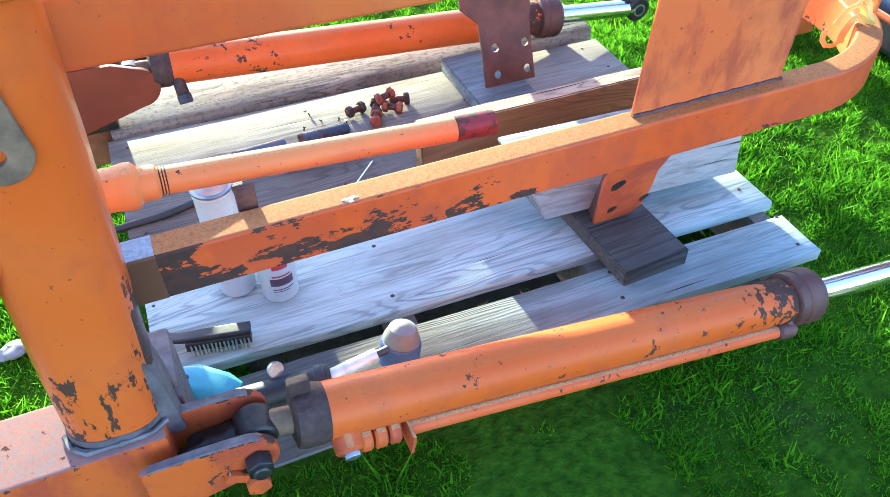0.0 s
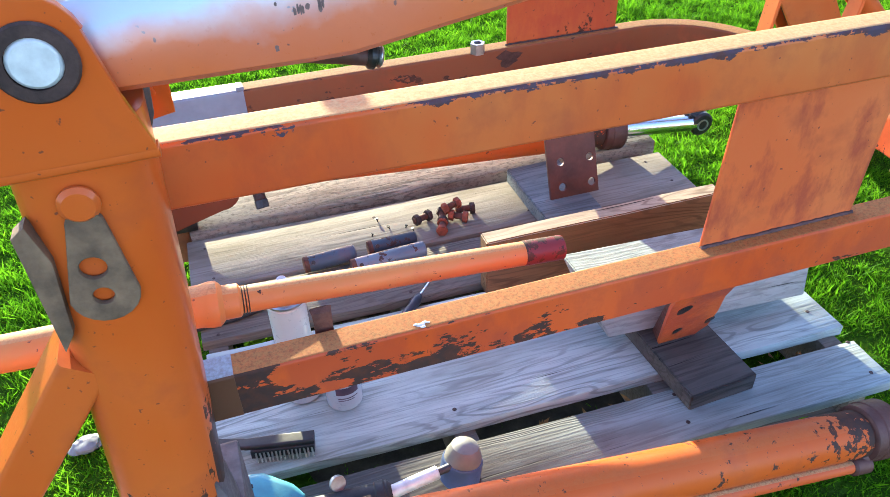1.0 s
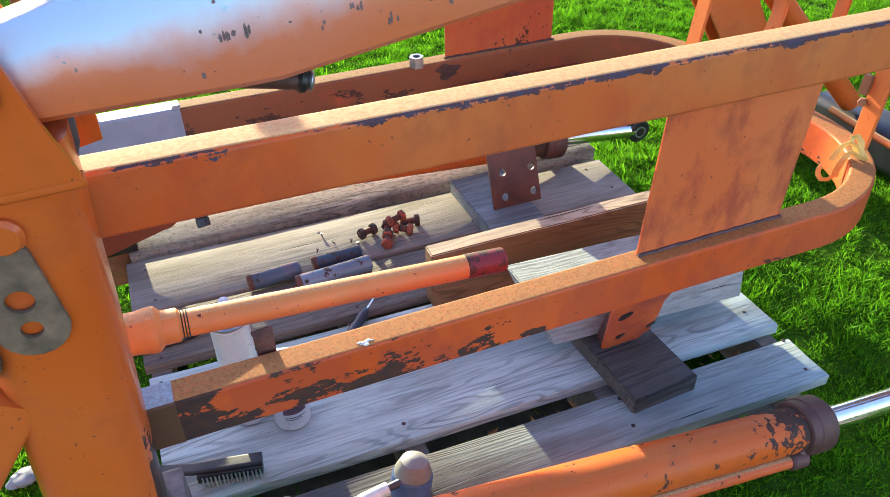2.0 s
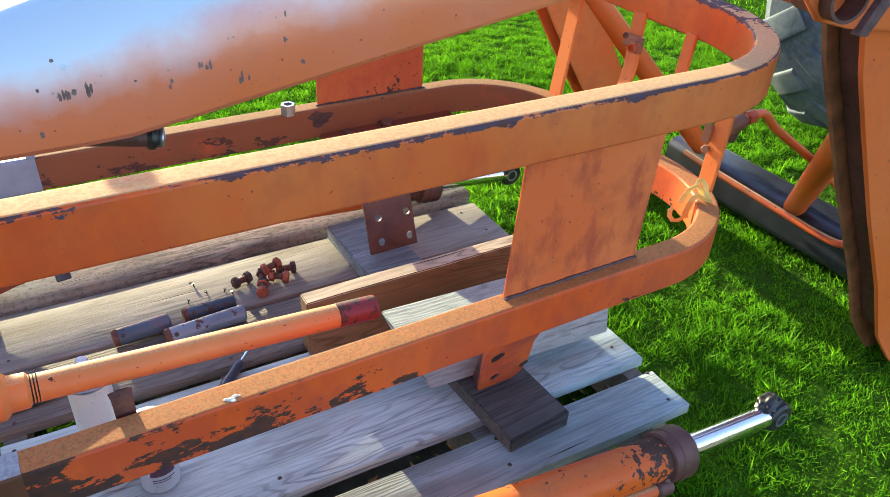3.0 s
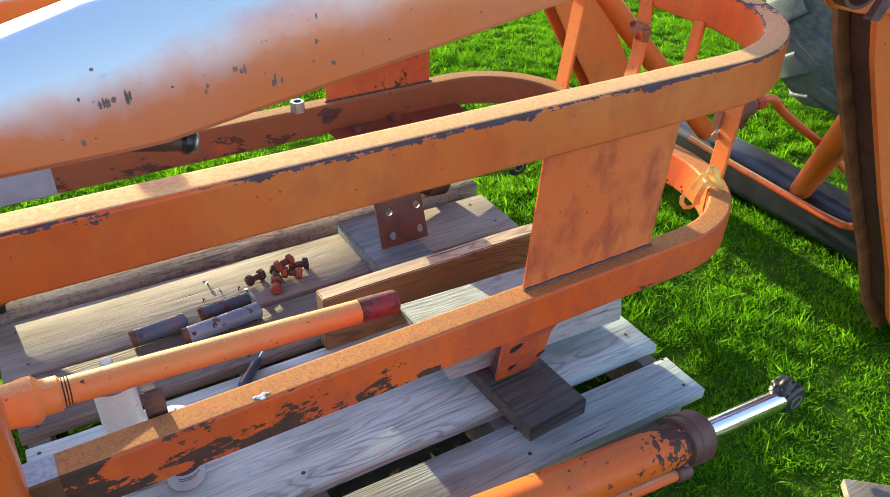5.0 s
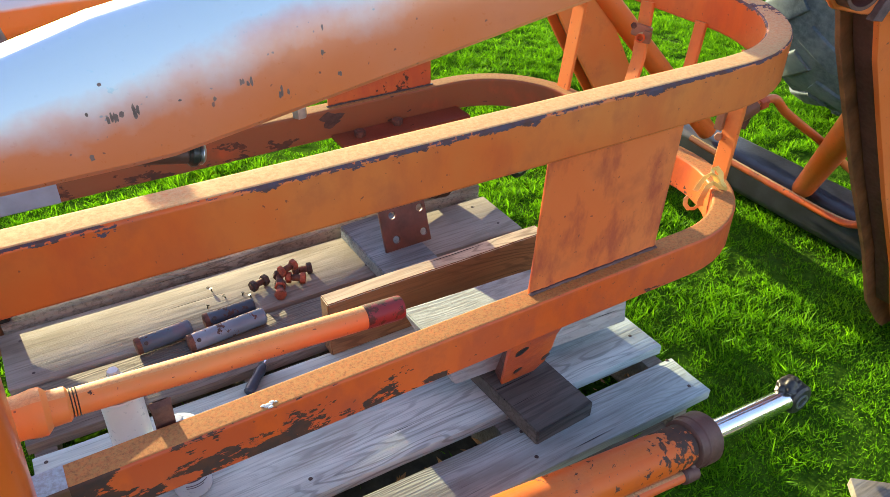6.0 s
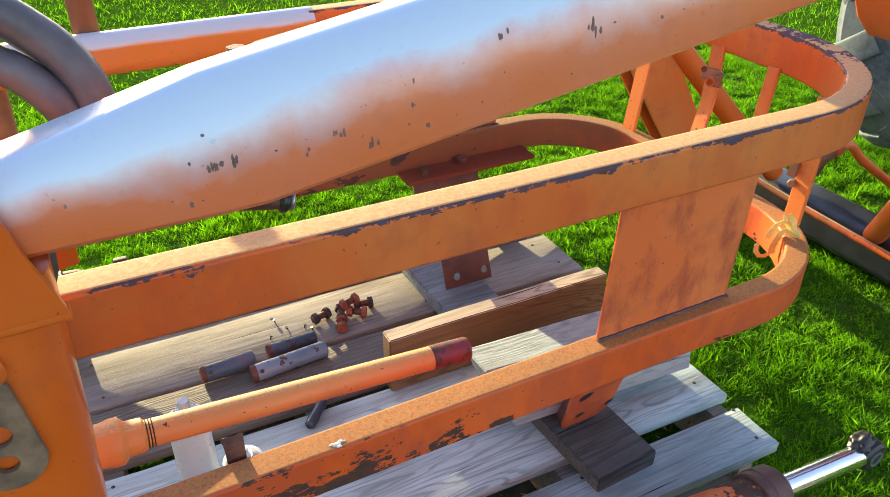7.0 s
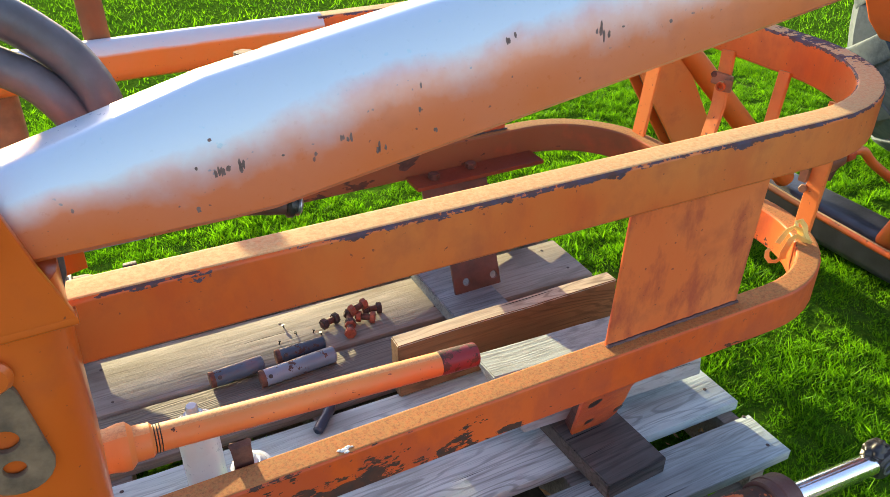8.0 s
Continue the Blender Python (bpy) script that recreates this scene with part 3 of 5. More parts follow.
def grass(name, x0, x1, y0, y1, count, tall):
    rng = np.random.default_rng(7)
    x, y = rng.uniform(x0, x1, count), rng.uniform(y0, y1, count)
    keep = np.array([noise.noise(Vector((a * 1.1, b * 1.1, 9))) + 0.5 * noise.noise(Vector((a * 6, b * 6, 4))) > -0.62 for a, b in zip(x, y)])
    under = (x > -0.05) & (x < 1.05) & (y > 0.78) & (y < 1.7)
    keep &= ~under | (rng.random(count) < 0.06)
    rim = np.minimum(np.minimum(x - x0, x1 - x), np.minimum(y - y0, y1 - y)) / 0.5
    keep &= rng.random(count) < np.clip(rim, 0, 1)
    bare = np.array([noise.noise(Vector((a * 7, b * 7, 13))) for a, b in zip(x, y)])
    keep &= ~((x > 1.12) & (y < 0.66)) | (rng.random(count) < 0.50 + 0.8 * bare)
    x, y = x[keep], y[keep]
    n = len(x)
    z = np.array([ground_height(a, b) for a, b in zip(x, y)]) - 0.004
    clump = np.array([noise.noise(Vector((a * 3, b * 3, 20))) for a, b in zip(x, y)])
    tuft = np.array([noise.noise(Vector((a * 17, b * 17, 31))) for a, b in zip(x, y)])
    h = tall * rng.uniform(0.5, 1.25, n) * np.clip(1 + 0.7 * clump + 1.1 * tuft, 0.25, 2.2)
    w = rng.uniform(0.0022, 0.0046, n) * (tall / 0.04) ** 0.5
    th, lean = rng.uniform(0, 2 * math.pi, n), rng.uniform(0.2, 1.3, n) * h
    la = rng.uniform(0, 2 * math.pi, n)
    sx, sy = np.cos(th) * w, np.sin(th) * w
    lx, ly = np.cos(la) * lean, np.sin(la) * lean
    v = np.empty((n, 3, 3))
    for k, (f, side) in enumerate(((0, -1), (0, 1), (1, 0))):
        v[:, k, 0] = x + side * sx + lx * f
        v[:, k, 1] = y + side * sy + ly * f
        v[:, k, 2] = z + h * f
    me = bpy.data.meshes.new(name)
    me.vertices.add(n * 3)
    me.vertices.foreach_set("co", v.ravel())
    me.loops.add(n * 3)
    me.loops.foreach_set("vertex_index", np.arange(n * 3))
    me.polygons.add(n)
    me.polygons.foreach_set("loop_start", np.arange(n) * 3)
    me.update(calc_edges=True)
    me.materials.append(GRASS)
    return tagged(new(name, me), "short bright green lawn grass, uneven and backlit", "grass", kind="stuff")


grass("lawn_grass", -1.0, 3.8, -0.25, 3.9, 900000, 0.0160)
grass("far_grass", -3.0, 7.0, -1.5, 8.5, 160000, 0.03)

# bare earth and dry litter
EARTH = plain("dark_bare_earth", (0.050, 0.040, 0.026), 0.95, 0.0, 0.5, 30, 0.8)


def earth(x0, x1, y0, y1, rise, ragged, label):
    own = bmesh.new()
    nx, ny = 26, 22
    g = []
    for j in range(ny + 1):
        row = []
        for i in range(nx + 1):
            u, v = i / nx, j / ny
            x, y = x0 + (x1 - x0) * u, y0 + (y1 - y0) * v
            edge = min(u, 1 - u, v, 1 - v) * 4
            sink = 0.03 * max(0, 1 - edge + ragged * noise.noise(Vector((x * 9, y * 9, 5))))
            row.append(own.verts.new((x, y, ground_height(x, y) + rise - sink + random.uniform(0, 0.004))))
        g.append(row)
    for a, c in zip(g, g[1:]):
        for i in range(nx):
            own.faces.new((a[i], a[i + 1], c[i + 1], c[i]))
    return single("bare_earth", own, EARTH, label, "ground", kind="structure")


earth(-0.12, 1.14, 0.74, 1.84, 0.012, 0.0, "dark bare earth under the pallet")
LITTER = plain("dry_leaf_litter", (0.30, 0.15, 0.05), 0.8, 0.0, 0.5, 50)
bm = bmesh.new()
for _i in range(170):
    c = Vector((random.uniform(0.0, 1.08), random.choice((0.918, 0.918, 0.918, 1.285, 1.455, 1.69)) + random.uniform(-0.02, 0.02), random.uniform(0.035, 0.085)))
    a, s = random.uniform(0, 6.28), random.uniform(0.006, 0.016)
    d, e = Vector((math.cos(a), math.sin(a), random.uniform(-0.5, 0.5))) * s, Vector((-math.sin(a), math.cos(a), random.uniform(-0.4, 0.4))) * s * 0.35
    bm.faces.new([bm.verts.new(q) for q in (c - d, c + e, c + d + Vector((0, 0, 0.004)), c - e)])
single("leaf_litter", bm, LITTER, "dry brown leaf litter caught between the pallet boards", "litter", kind="stuff")

# ---- pallet ----
TOP = 0.13
pallet = thing("pallet", "weathered grey wooden pallet lying on the lawn", "pallet")


def board(name, x0, x1, y0, y1, z0, z1, mat, parent, label="", skew=0.0, bow=0.002, chip=0.006, b=0.0025):
    """A sawn board with slightly uneven long edges and split ends."""
    own = bmesh.new()
    nx = 14
    cx, cy = (x0 + x1) / 2, (y0 + y1) / 2
    rings = []
    for i in range(nx + 1):
        f = i / nx
        x = x0 + (x1 - x0) * f - cx
        off = skew * (f - 0.5)
        dz = bow * noise.noise(Vector((f * 3, y0 * 9, 1)))
        e0, e1 = 0.0025 * noise.noise(Vector((f * 7, y0 * 11, 2))), 0.0025 * noise.noise(Vector((f * 7, y1 * 11, 5)))
        ex = (random.uniform(0, chip) if i in (0, nx) else 0) * (1 if i == 0 else -1)
        a0, a1 = y0 - cy + off + e0, y1 - cy + off + e1
        sec = [(a0, z0), (a1, z0), (a1, z1 - b), (a1 - 0.3 * b, z1 - 0.3 * b), (a1 - b, z1), (a1 * 0.5 + a0 * 0.5, z1), (a0 + b, z1), (a0 + 0.3 * b, z1 - 0.3 * b), (a0, z1 - b)]
        rings.append([own.verts.new((x + ex * random.uniform(0.3, 1), yy, zz + dz - (z0 + z1) / 2)) for yy, zz in sec])
    k = 9
    for a, b2 in zip(rings, rings[1:]):
        for i in range(k):
            own.faces.new((a[i], a[(i + 1) % k], b2[(i + 1) % k], b2[i]))
    own.faces.new(rings[0])
    own.faces.new(rings[-1])
    ob = new(name, mesh_of(name, own, mat, 30))
    ob.location = (cx, cy, (z0 + z1) / 2)
    if parent:
        ob.parent = parent
    return tagged(ob, label)


BOARDS = [   # y0, y1, x0, x1, material, skew
    (0.785, 0.897, -0.105, 1.105, ENDDARKWOOD, -0.028), (0.938, 1.164, -0.10, 1.115, GREYWOOD, -0.032), (1.188, 1.268, -0.105, 1.11, GREYWOOD, -0.02),
    (1.298, 1.458, -0.11, 1.12, BROWNWOOD, -0.03), (1.474, 1.670, -0.12, 1.135, TANWOOD, -0.022), (1.696, 1.865, -0.11, 1.15, ROUGHWOOD, 0)]
NAILS = []
for y0, y1, x0, x1, mt, skew in BOARDS:
    board("deck_board", x0, x1, y0, y1, TOP - (0.050 if mt is ROUGHWOOD else 0.022), TOP + (0.008 if mt is ROUGHWOOD else 0.0), mt, pallet, "", skew, b=0.009 if mt is TANWOOD else 0.003)
    for x in (-0.08, 0.32, 0.70, 1.08):
        for f in (0.22, 0.78):
            if mt is not ROUGHWOOD:
                NAILS.append((x + random.uniform(-0.012, 0.012), y0 + (y1 - y0) * f + random.uniform(-0.012, 0.012)))
for x in (-0.08, 0.32, 0.70, 1.08):
    part("stringer", span((x - 0.02, 0.81, 0.0), (x + 0.02, 1.694, TOP - 0.022), 0.003), BROWNWOOD, pallet)
for y0, y1 in ((0.81, 0.91), (1.2, 1.32), (1.68, 1.8)):
    part("bottom_board", span((-0.10, y0, -0.012), (1.10, y1, 0.0), 0.002), BROWNWOOD, pallet)

NAILHEAD = plain("rusty_nail_head", (0.05, 0.03, 0.025), 0.6, 0.3, 0.4, 60)
for x, y in NAILS:
    part("nail_head", lathe([(0, 0.0012), (0.0032, 0.001), (0.0042, 0.0)], Matrix.Translation((x, y, TOP - 0.0002)), 10), NAILHEAD, pallet)

# ---- grille guard: two hoops of rectangular tube ----
guard = thing("grille_guard", "orange loader grille guard of two chipped steel tube hoops", "loader part")


def hoop(x0, x1, ya, yb, z, r, longer=0.0, rise=0.0):
    """A U of tube, open at x0; longer: how much further its far side runs; rise: how much higher its near end stands."""
    n = 12
    pts = [(x0 + (x1 - r - x0) * f, ya, z + rise * (1 - f)) for f in (0, 0.25, 0.5, 0.75, 1)]
    pts += [(x1 - r + r * math.sin(radians(90 * i / n)), ya + r - r * math.cos(radians(90 * i / n)), z) for i in range(1, n + 1)]
    pts += [(x1, ya + r + (yb - ya - 2 * r) * f, z) for f in (0.33, 0.66)]
    pts += [(x1 - r + r * math.cos(radians(90 * i / n)), yb - r + r * math.sin(radians(90 * i / n)), z) for i in range(0, n + 1)]
    return pts + [(x1 - r + (x0 - longer - x1 + r) * f, yb, z) for f in (0.25, 0.5, 0.75, 1)]


TUBE, TALL = rounded(0.042, 0.072, 0.005), rounded(0.043, 0.076, 0.006)
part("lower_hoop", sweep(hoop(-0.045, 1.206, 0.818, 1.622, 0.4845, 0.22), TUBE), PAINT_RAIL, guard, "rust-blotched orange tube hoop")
part("upper_hoop", sweep(hoop(-0.045, 1.287, 0.820, 1.695, 0.793, 0.29, -0.55, 0.008), TALL), PAINT_TOP, guard, "orange tube hoop with chipped top edges")
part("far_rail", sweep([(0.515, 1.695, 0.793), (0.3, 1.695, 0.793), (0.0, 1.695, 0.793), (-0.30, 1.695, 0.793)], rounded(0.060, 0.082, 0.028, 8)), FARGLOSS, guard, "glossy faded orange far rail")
web = part("web_plate", plate([(0.643, 0.515), (0.905, 0.515), (0.917, 0.765), (0.658, 0.765)], 0.006, in_xz(0.826)), PAINT_WEB, guard)
part("weld_bead", weld([(0.642, 0.8215, 0.5210), (0.906, 0.8215, 0.5210)], 0.0034), MAUVE, web)
web2 = part("web_plate", plate([(0.665, 0.515), (0.936, 0.515), (0.936, 0.765), (0.665, 0.765)], 0.006, in_xz(1.622)), PAINT_WEBFAR, guard)
part("weld_bead", weld([(0.66, 1.617, 0.5205), (0.94, 1.617, 0.5205)], 0.003), GREASE, web2)
oil = [(0.664 + (0.026 + 0.008 * math.sin(5 * q)) * math.cos(q), 0.497 + (0.018 + 0.006 * math.sin(3 * q + 1)) * math.sin(q)) for q in [2 * math.pi * i / 20 for i in range(20)]]
part("oil_stain", plate(oil, 0.0014, in_xz(1.6006), bevel=0.0004), DARKRUST, guard, "dark oily smear on the rail")
part("end_sleeve", sweep([(-0.16, 1.622, 0.485), (0.078, 1.622, 0.485)], rounded(0.046, 0.074, 0.005)), BLUEGREY, guard, "blue-grey bare steel sleeve")
part("end_sleeve", sweep([(-0.062, 0.818, 0.4845), (-0.022, 0.818, 0.4845)], rounded(0.0432, 0.0732, 0.005)), BROWNEND, guard, "brown bare rail end with sky sheen painted on top")
part("sleeve_lug", box((0.016, 0.010, 0.009), pose(0.072, 1.603, 0.525, 0, 0, 4), 0.002), BLUEGREY, guard)
# holed feet, splayed inwards from the rails


def sloped(y0, z0, y1, z1):
    u = Vector((0, y1 - y0, z1 - z0)).normalized()
    w = Vector((1, 0, 0)).cross(u)
    return Matrix(((1, u.x, w.x, 0), (0, u.y, w.y, y0), (0, u.z, w.z, z0), (0, 0, 0, 1)))


SN, SF = sloped(0.975, 0.167, 0.828, 0.452), sloped(1.490, 0.167, 1.600, 0.452)
foot = part("foot_bracket", plate([(0.720, 0), (0.798, 0), (0.806, 0.045), (0.786, 0.13), (0.760, 0.21), (0.752, 0.318), (0.640, 0.318), (0.656, 0.208)], 0.008, SN), PAINT_RUSTY, guard, "orange foot bracket with dark slotted holes")
for hx, hy, rx, ry in ((0.690, 0.190, 0.0125, 0.020), (0.731, 0.066, 0.0085, 0.014), (0.791, 0.082, 0.0080, 0.016)):
    slot = [(hx + rx * math.cos(q) * (1 + 0.15 * math.sin(3 * q)), hy + ry * math.sin(q)) for q in [2 * math.pi * i / 16 for i in range(16)]]
    part("slotted_hole", plate(slot, 0.0012, SN @ Matrix.Translation((0, 0, 0.0040)), bevel=0.0003), GREASE, foot)
part("flange", sweep([SN @ Vector((0.724, 0.0, -0.012)), SN @ Vector((0.690, 0.15, -0.012)), SN @ Vector((0.650, 0.30, -0.012))], rounded(0.006, 0.030, 0.001, 1), up=tuple(SN.col[2].xyz)), BROWNIRON, foot)
foot2 = part("foot_bracket", plate([(0.734, 0), (0.862, 0), (0.862, 0.142), (0.868, 0.158), (0.868, 0.300), (0.694, 0.300), (0.694, 0.185), (0.734, 0.148)], 0.009, SF,
                                   [(x, z, 0.0095) for x in (0.768, 0.845) for z in (0.026, 0.088)]), BROWNIRON, guard, "brown holed foot bracket")
part("flange", span((0.66, 1.535, 0.448), (1.00, 1.601, 0.458), 0.002), REDOX, foot2)
for bx, by in ((0.715, 1.565), (0.820, 1.578)):
    part("bolt_head", hex_head(Matrix.Translation((bx, by, 0.458)), 0.024, 0.014), RUST, foot2)


def link(bottom, top, wide, name="link_bar", bend=0.0):
    a, b = Vector(bottom), Vector(top)
    mid = a.lerp(b, 0.55) + Vector((bend, 0, 0))
    return part(name, sweep([a, a.lerp(mid, 0.6), mid, mid.lerp(b, 0.6), b], rounded(0.009, wide, 0.002, 1), up=(0, 1, 0)), PAINT_LINK, guard)


la = link((1.197, 0.946, 0.515), (1.206, 0.949, 0.765), 0.036, bend=0.004)
part("lug", box((0.012, 0.016, 0.036), pose(1.193, 0.968, 0.628, 0, 6, 10), 0.003), RUSTPAINT, la)
part("bolt_head", hex_head(pose(1.196, 0.966, 0.596, 0, -80, 30), 0.014, 0.010), RUSTPAINT, la)
link((1.205, 1.102, 0.515), (1.262, 1.117, 0.765), 0.028, bend=0.006)
lb = link((1.200, 1.236, 0.515), (1.264, 1.269, 0.765), 0.036, bend=0.012)
link((1.208, 1.446, 0.515), (1.232, 1.438, 0.765), 0.042)
cl = part("clamp", box((0.024, 0.040, 0.026), pose(1.238, 1.249, 0.712, 8, 14, 28), 0.005), RUSTPAINT, lb, "rusty clamp block with an open bore")
part("clamp_ear", box((0.012, 0.018, 0.026), pose(1.232, 1.226, 0.706, 0, 10, 28), 0.003), RUSTPAINT, cl)
part("bore", lathe([(0.010, 0), (0.010, 0.010), (0.0065, 0.010), (0.0065, 0.002), (0, 0.002)], pose(1.226, 1.236, 0.705, 0, -90, 28), 16), PAINT_RUSTY, cl)
part("bolt_head", hex_head(pose(1.228, 1.262, 0.722, 0, -80, 28), 0.012, 0.008), RUST, cl)
part("lug", span((1.175, 1.535, 0.470), (1.20, 1.562, 0.500), 0.003), PAINT, guard)
# small bent tab on the inside of the near lower rail
tab = sweep([(0.098, 0.845, 0.465), (0.098, 0.846, 0.530), (0.098, 0.850, 0.540), (0.098, 0.856, 0.543), (0.098, 0.861, 0.539)], rounded(0.024, 0.005, 0.001, 1), up=(0, -1, 0.2))
part("tab", tab, RUST, guard, "small rusty bent steel tab")
# spent tape wrapped round the lower hoop
RIBBON = rounded(0.013, 0.0014, 0.0006, 1)
tape = sweep([(1.156, 0.900, 0.5225), (1.150, 0.908, 0.533), (1.145, 0.914, 0.546), (1.138, 0.920, 0.550), (1.131, 0.926, 0.542), (1.125, 0.930, 0.526), (1.121, 0.933, 0.512)], RIBBON, up=(0.5, 0.6, 0.6))
tape = sweep([(1.160, 0.894, 0.5228), (1.151, 0.905, 0.527), (1.143, 0.914, 0.533), (1.138, 0.920, 0.524), (1.136, 0.923, 0.508), (1.134, 0.926, 0.492), (1.135, 0.926, 0.478)], RIBBON, tape, up=(0.5, 0.7, 0.5))
tape = sweep([(1.140, 0.918, 0.548), (1.143, 0.922, 0.558), (1.149, 0.918, 0.561), (1.153, 0.910, 0.552), (1.152, 0.905, 0.538), (1.158, 0.898, 0.526)], rounded(0.010, 0.0014, 0.0006, 1), tape, up=(0.4, 0.8, 0.3))
tape = sweep([(1.134, 0.927, 0.480), (1.126, 0.931, 0.472), (1.116, 0.936, 0.472), (1.109, 0.940, 0.482), (1.108, 0.941, 0.494), (1.112, 0.939, 0.500)], rounded(0.009, 0.0014, 0.0006, 1), tape, up=(0.5, 0.8, 0.2))
tagged(single("tape_knot", tape, TAPE, "crumpled yellow tape wrapped round the orange hoop", "tape"))
own = None
for dx, dy, r in ((0, 0, 0.0052), (0.006, 0.003, 0.0034), (-0.006, 0.002, 0.003), (0.002, -0.0045, 0.0032), (0.011, 0.001, 0.0018)):
    own = lathe([(0, 0.0016), (r * 0.6, 0.0013), (r, 0.0)], Matrix.Translation((0.217 + dx, 0.806 + dy, 0.5206)) @ Matrix.Diagonal((1.2, 0.7, 1, 1)), 9, own)
single("splash", own, PALESPLASH, "small white dried splash on the orange rail", "splash")
bm = bmesh.new()
_o = [bm.verts.new((0.588 + r * math.cos(a), 1.60 + r * math.sin(a), 0.5205 + z)) for z in (0, 0.024) for r, n in ((0.0165, 6), (0.0095, 6)) for a in [2 * math.pi * i / n for i in range(n)]]
for i in range(6):
    j = (i + 1) % 6
    for f in ((i, j, 12 + j, 12 + i), (6 + i, 18 + i, 18 + j, 6 + j), (12 + i, 12 + j, 18 + j, 18 + i), (i, 6 + i, 6 + j, j)):
        bm.faces.new([_o[q] for q in f])
single("hex_nut", bm, STEEL, "loose steel hex nut standing on the far rail", "nut")

# ---- loader arms: box section with rounded top, bent leg, joined by a black cross bar ----
arms = thing("loader_arm_frame", "orange loader arms with bent legs joined by black cross bar", "loader part")


def boom_section(x, zb, zt, y0, wide, r):
    """A front face that leans back more and more into the rounded shoulder, then flat top and back."""
    pts, y, z = [], 0.0, 0.0
    tilt = (2, 3, 4, 5, 7, 9, 11, 13, 15, 18, 21, 25, 30, 36, 44, 56, 72, 86)
    for k, a in enumerate(tilt):
        pts.append((y, z))
        step = 1.0 if k < 12 else 0.7
        y, z = y + step * math.sin(radians(a)), z + step * math.cos(radians(a))
    pts.append((y, z))
    f = (zt - zb - 0.006) / z
    pts = [(y0 + 0.006, zb)] + [(y0 + p * min(f, r / y), zb + 0.006 + q * f) for p, q in pts]
    pts += [(y0 + wide - 0.02 + 0.02 * math.sin(radians(a)), zt - 0.02 + 0.02 * math.cos(radians(a))) for a in (0, 45, 90)]
    pts += [(y0 + wide, zb + 0.006), (y0 + wide - 0.006, zb)]
    return [(x, y, z) for y, z in pts]


def loft(sections):
    own = bmesh.new()
    rings = [[own.verts.new(p) for p in s] for s in sections]
    n = len(rings[0])
    for a, b in zip(rings, rings[1:]):
        for i in range(n):
            own.faces.new((a[i], a[(i + 1) % n], b[(i + 1) % n], b[i]))
    own.faces.new(rings[0])
    own.faces.new(rings[-1])
    return own


def boom_top(x):
    return 1.050 + (0.175 if x > 0.113 else 0.26) * (x - 0.113) - 0.04 * max(0, x - 0.5)


def boom_low(x):
    return 0.937 if x < 0.15 else 0.938 + 0.154 * (x - 0.15)


BOOM_X = [-0.10, -0.04, 0.02, 0.08, 0.113, 0.15, 0.18, 0.24, 0.32, 0.42, 0.55, 0.70, 0.85, 0.98]
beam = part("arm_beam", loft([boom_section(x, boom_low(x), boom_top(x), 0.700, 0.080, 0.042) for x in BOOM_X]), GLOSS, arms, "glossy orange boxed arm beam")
LEG = [(1.150, 0.930), (1.200, 0.825), (1.269, 0.716), (1.395, 0.521), (1.543, 0.307), (1.645, 0.135), (1.745, 0.030), (1.775, 0.004), (1.898, 0.004), (1.884, 0.042), (1.608, 0.440), (1.495, 0.621), (1.328, 0.886), (1.33, 0.93)]
KNEE = [(0.93, 1.05), (0.985, 0.965), (1.02, 0.935), (1.09, 0.917), (1.165, 0.905), (1.315, 0.885), (1.345, 0.93), (1.42, 1.08), (1.30, 1.20), (1.10, 1.25), (0.93, 1.20)]
for y0, s in ((0.720, 1), (1.700, -1)):
    leg = part("leg", plate(LEG, 0.010, in_xz(y0 + 0.005 * s)), LEGPAINT, arms, "orange bent front leg")
    part("leg_back_plate", plate(LEG, 0.010, in_xz(y0 + s * 0.070)), RUSTPAINT if s > 0 else PAINT_LINK, leg)
    inner = [(x + 0.022, z + 0.008) for x, z in LEG[:6]] + [(x - 0.03, z - 0.015) for x, z in LEG[9:13]]
    part("leg_web", plate(inner, 0.048, in_xz(y0 + s * 0.037)), BROWNIRON, leg, "brown bare steel inside the leg")
    knee = part("knee_plate", plate(KNEE, 0.012, in_xz(y0 - 0.012 * s), bevel=0.004), LEGPAINT, arms)
    part("knee_box", plate([(x * 0.94 + 0.07, z * 0.94 + 0.065) for x, z in KNEE], 0.08, in_xz(y0 + 0.038 * s), bevel=0.006), LEGPAINT, knee)
    part("pivot_tube", pipe_end((1.045, y0 + 0.03 * s, 0.968), (1.030, y0 - 0.045 * s, 0.970), 0.031, 0.005), BROWNIRON, knee, "open orange-brown pivot tube")
for y0, s in ((0.700, 1),):
    part("knee_ridge", plate([(1.10, 0.910), (1.125, 0.905), (1.30, 1.16), (1.27, 1.18)], 0.012, in_xz(y0 - 0.002)), MAUVE, knee)
part("brace_tube", rod((1.35, 0.785, 0.70), (2.005, 1.235, 0.110), 0.031), LEGPAINT, arms)
part("brace_tube", rod((1.40, 1.64, 0.735), (1.98, 1.60, 0.16), 0.031), LEGPAINT, arms)
part("cross_bar", sweep([(2.03, 0.97, 0.075), (2.03, 1.72, 0.075)], rounded(0.14, 0.13, 0.03)), BLACKBAR, arms, "black painted cross bar")
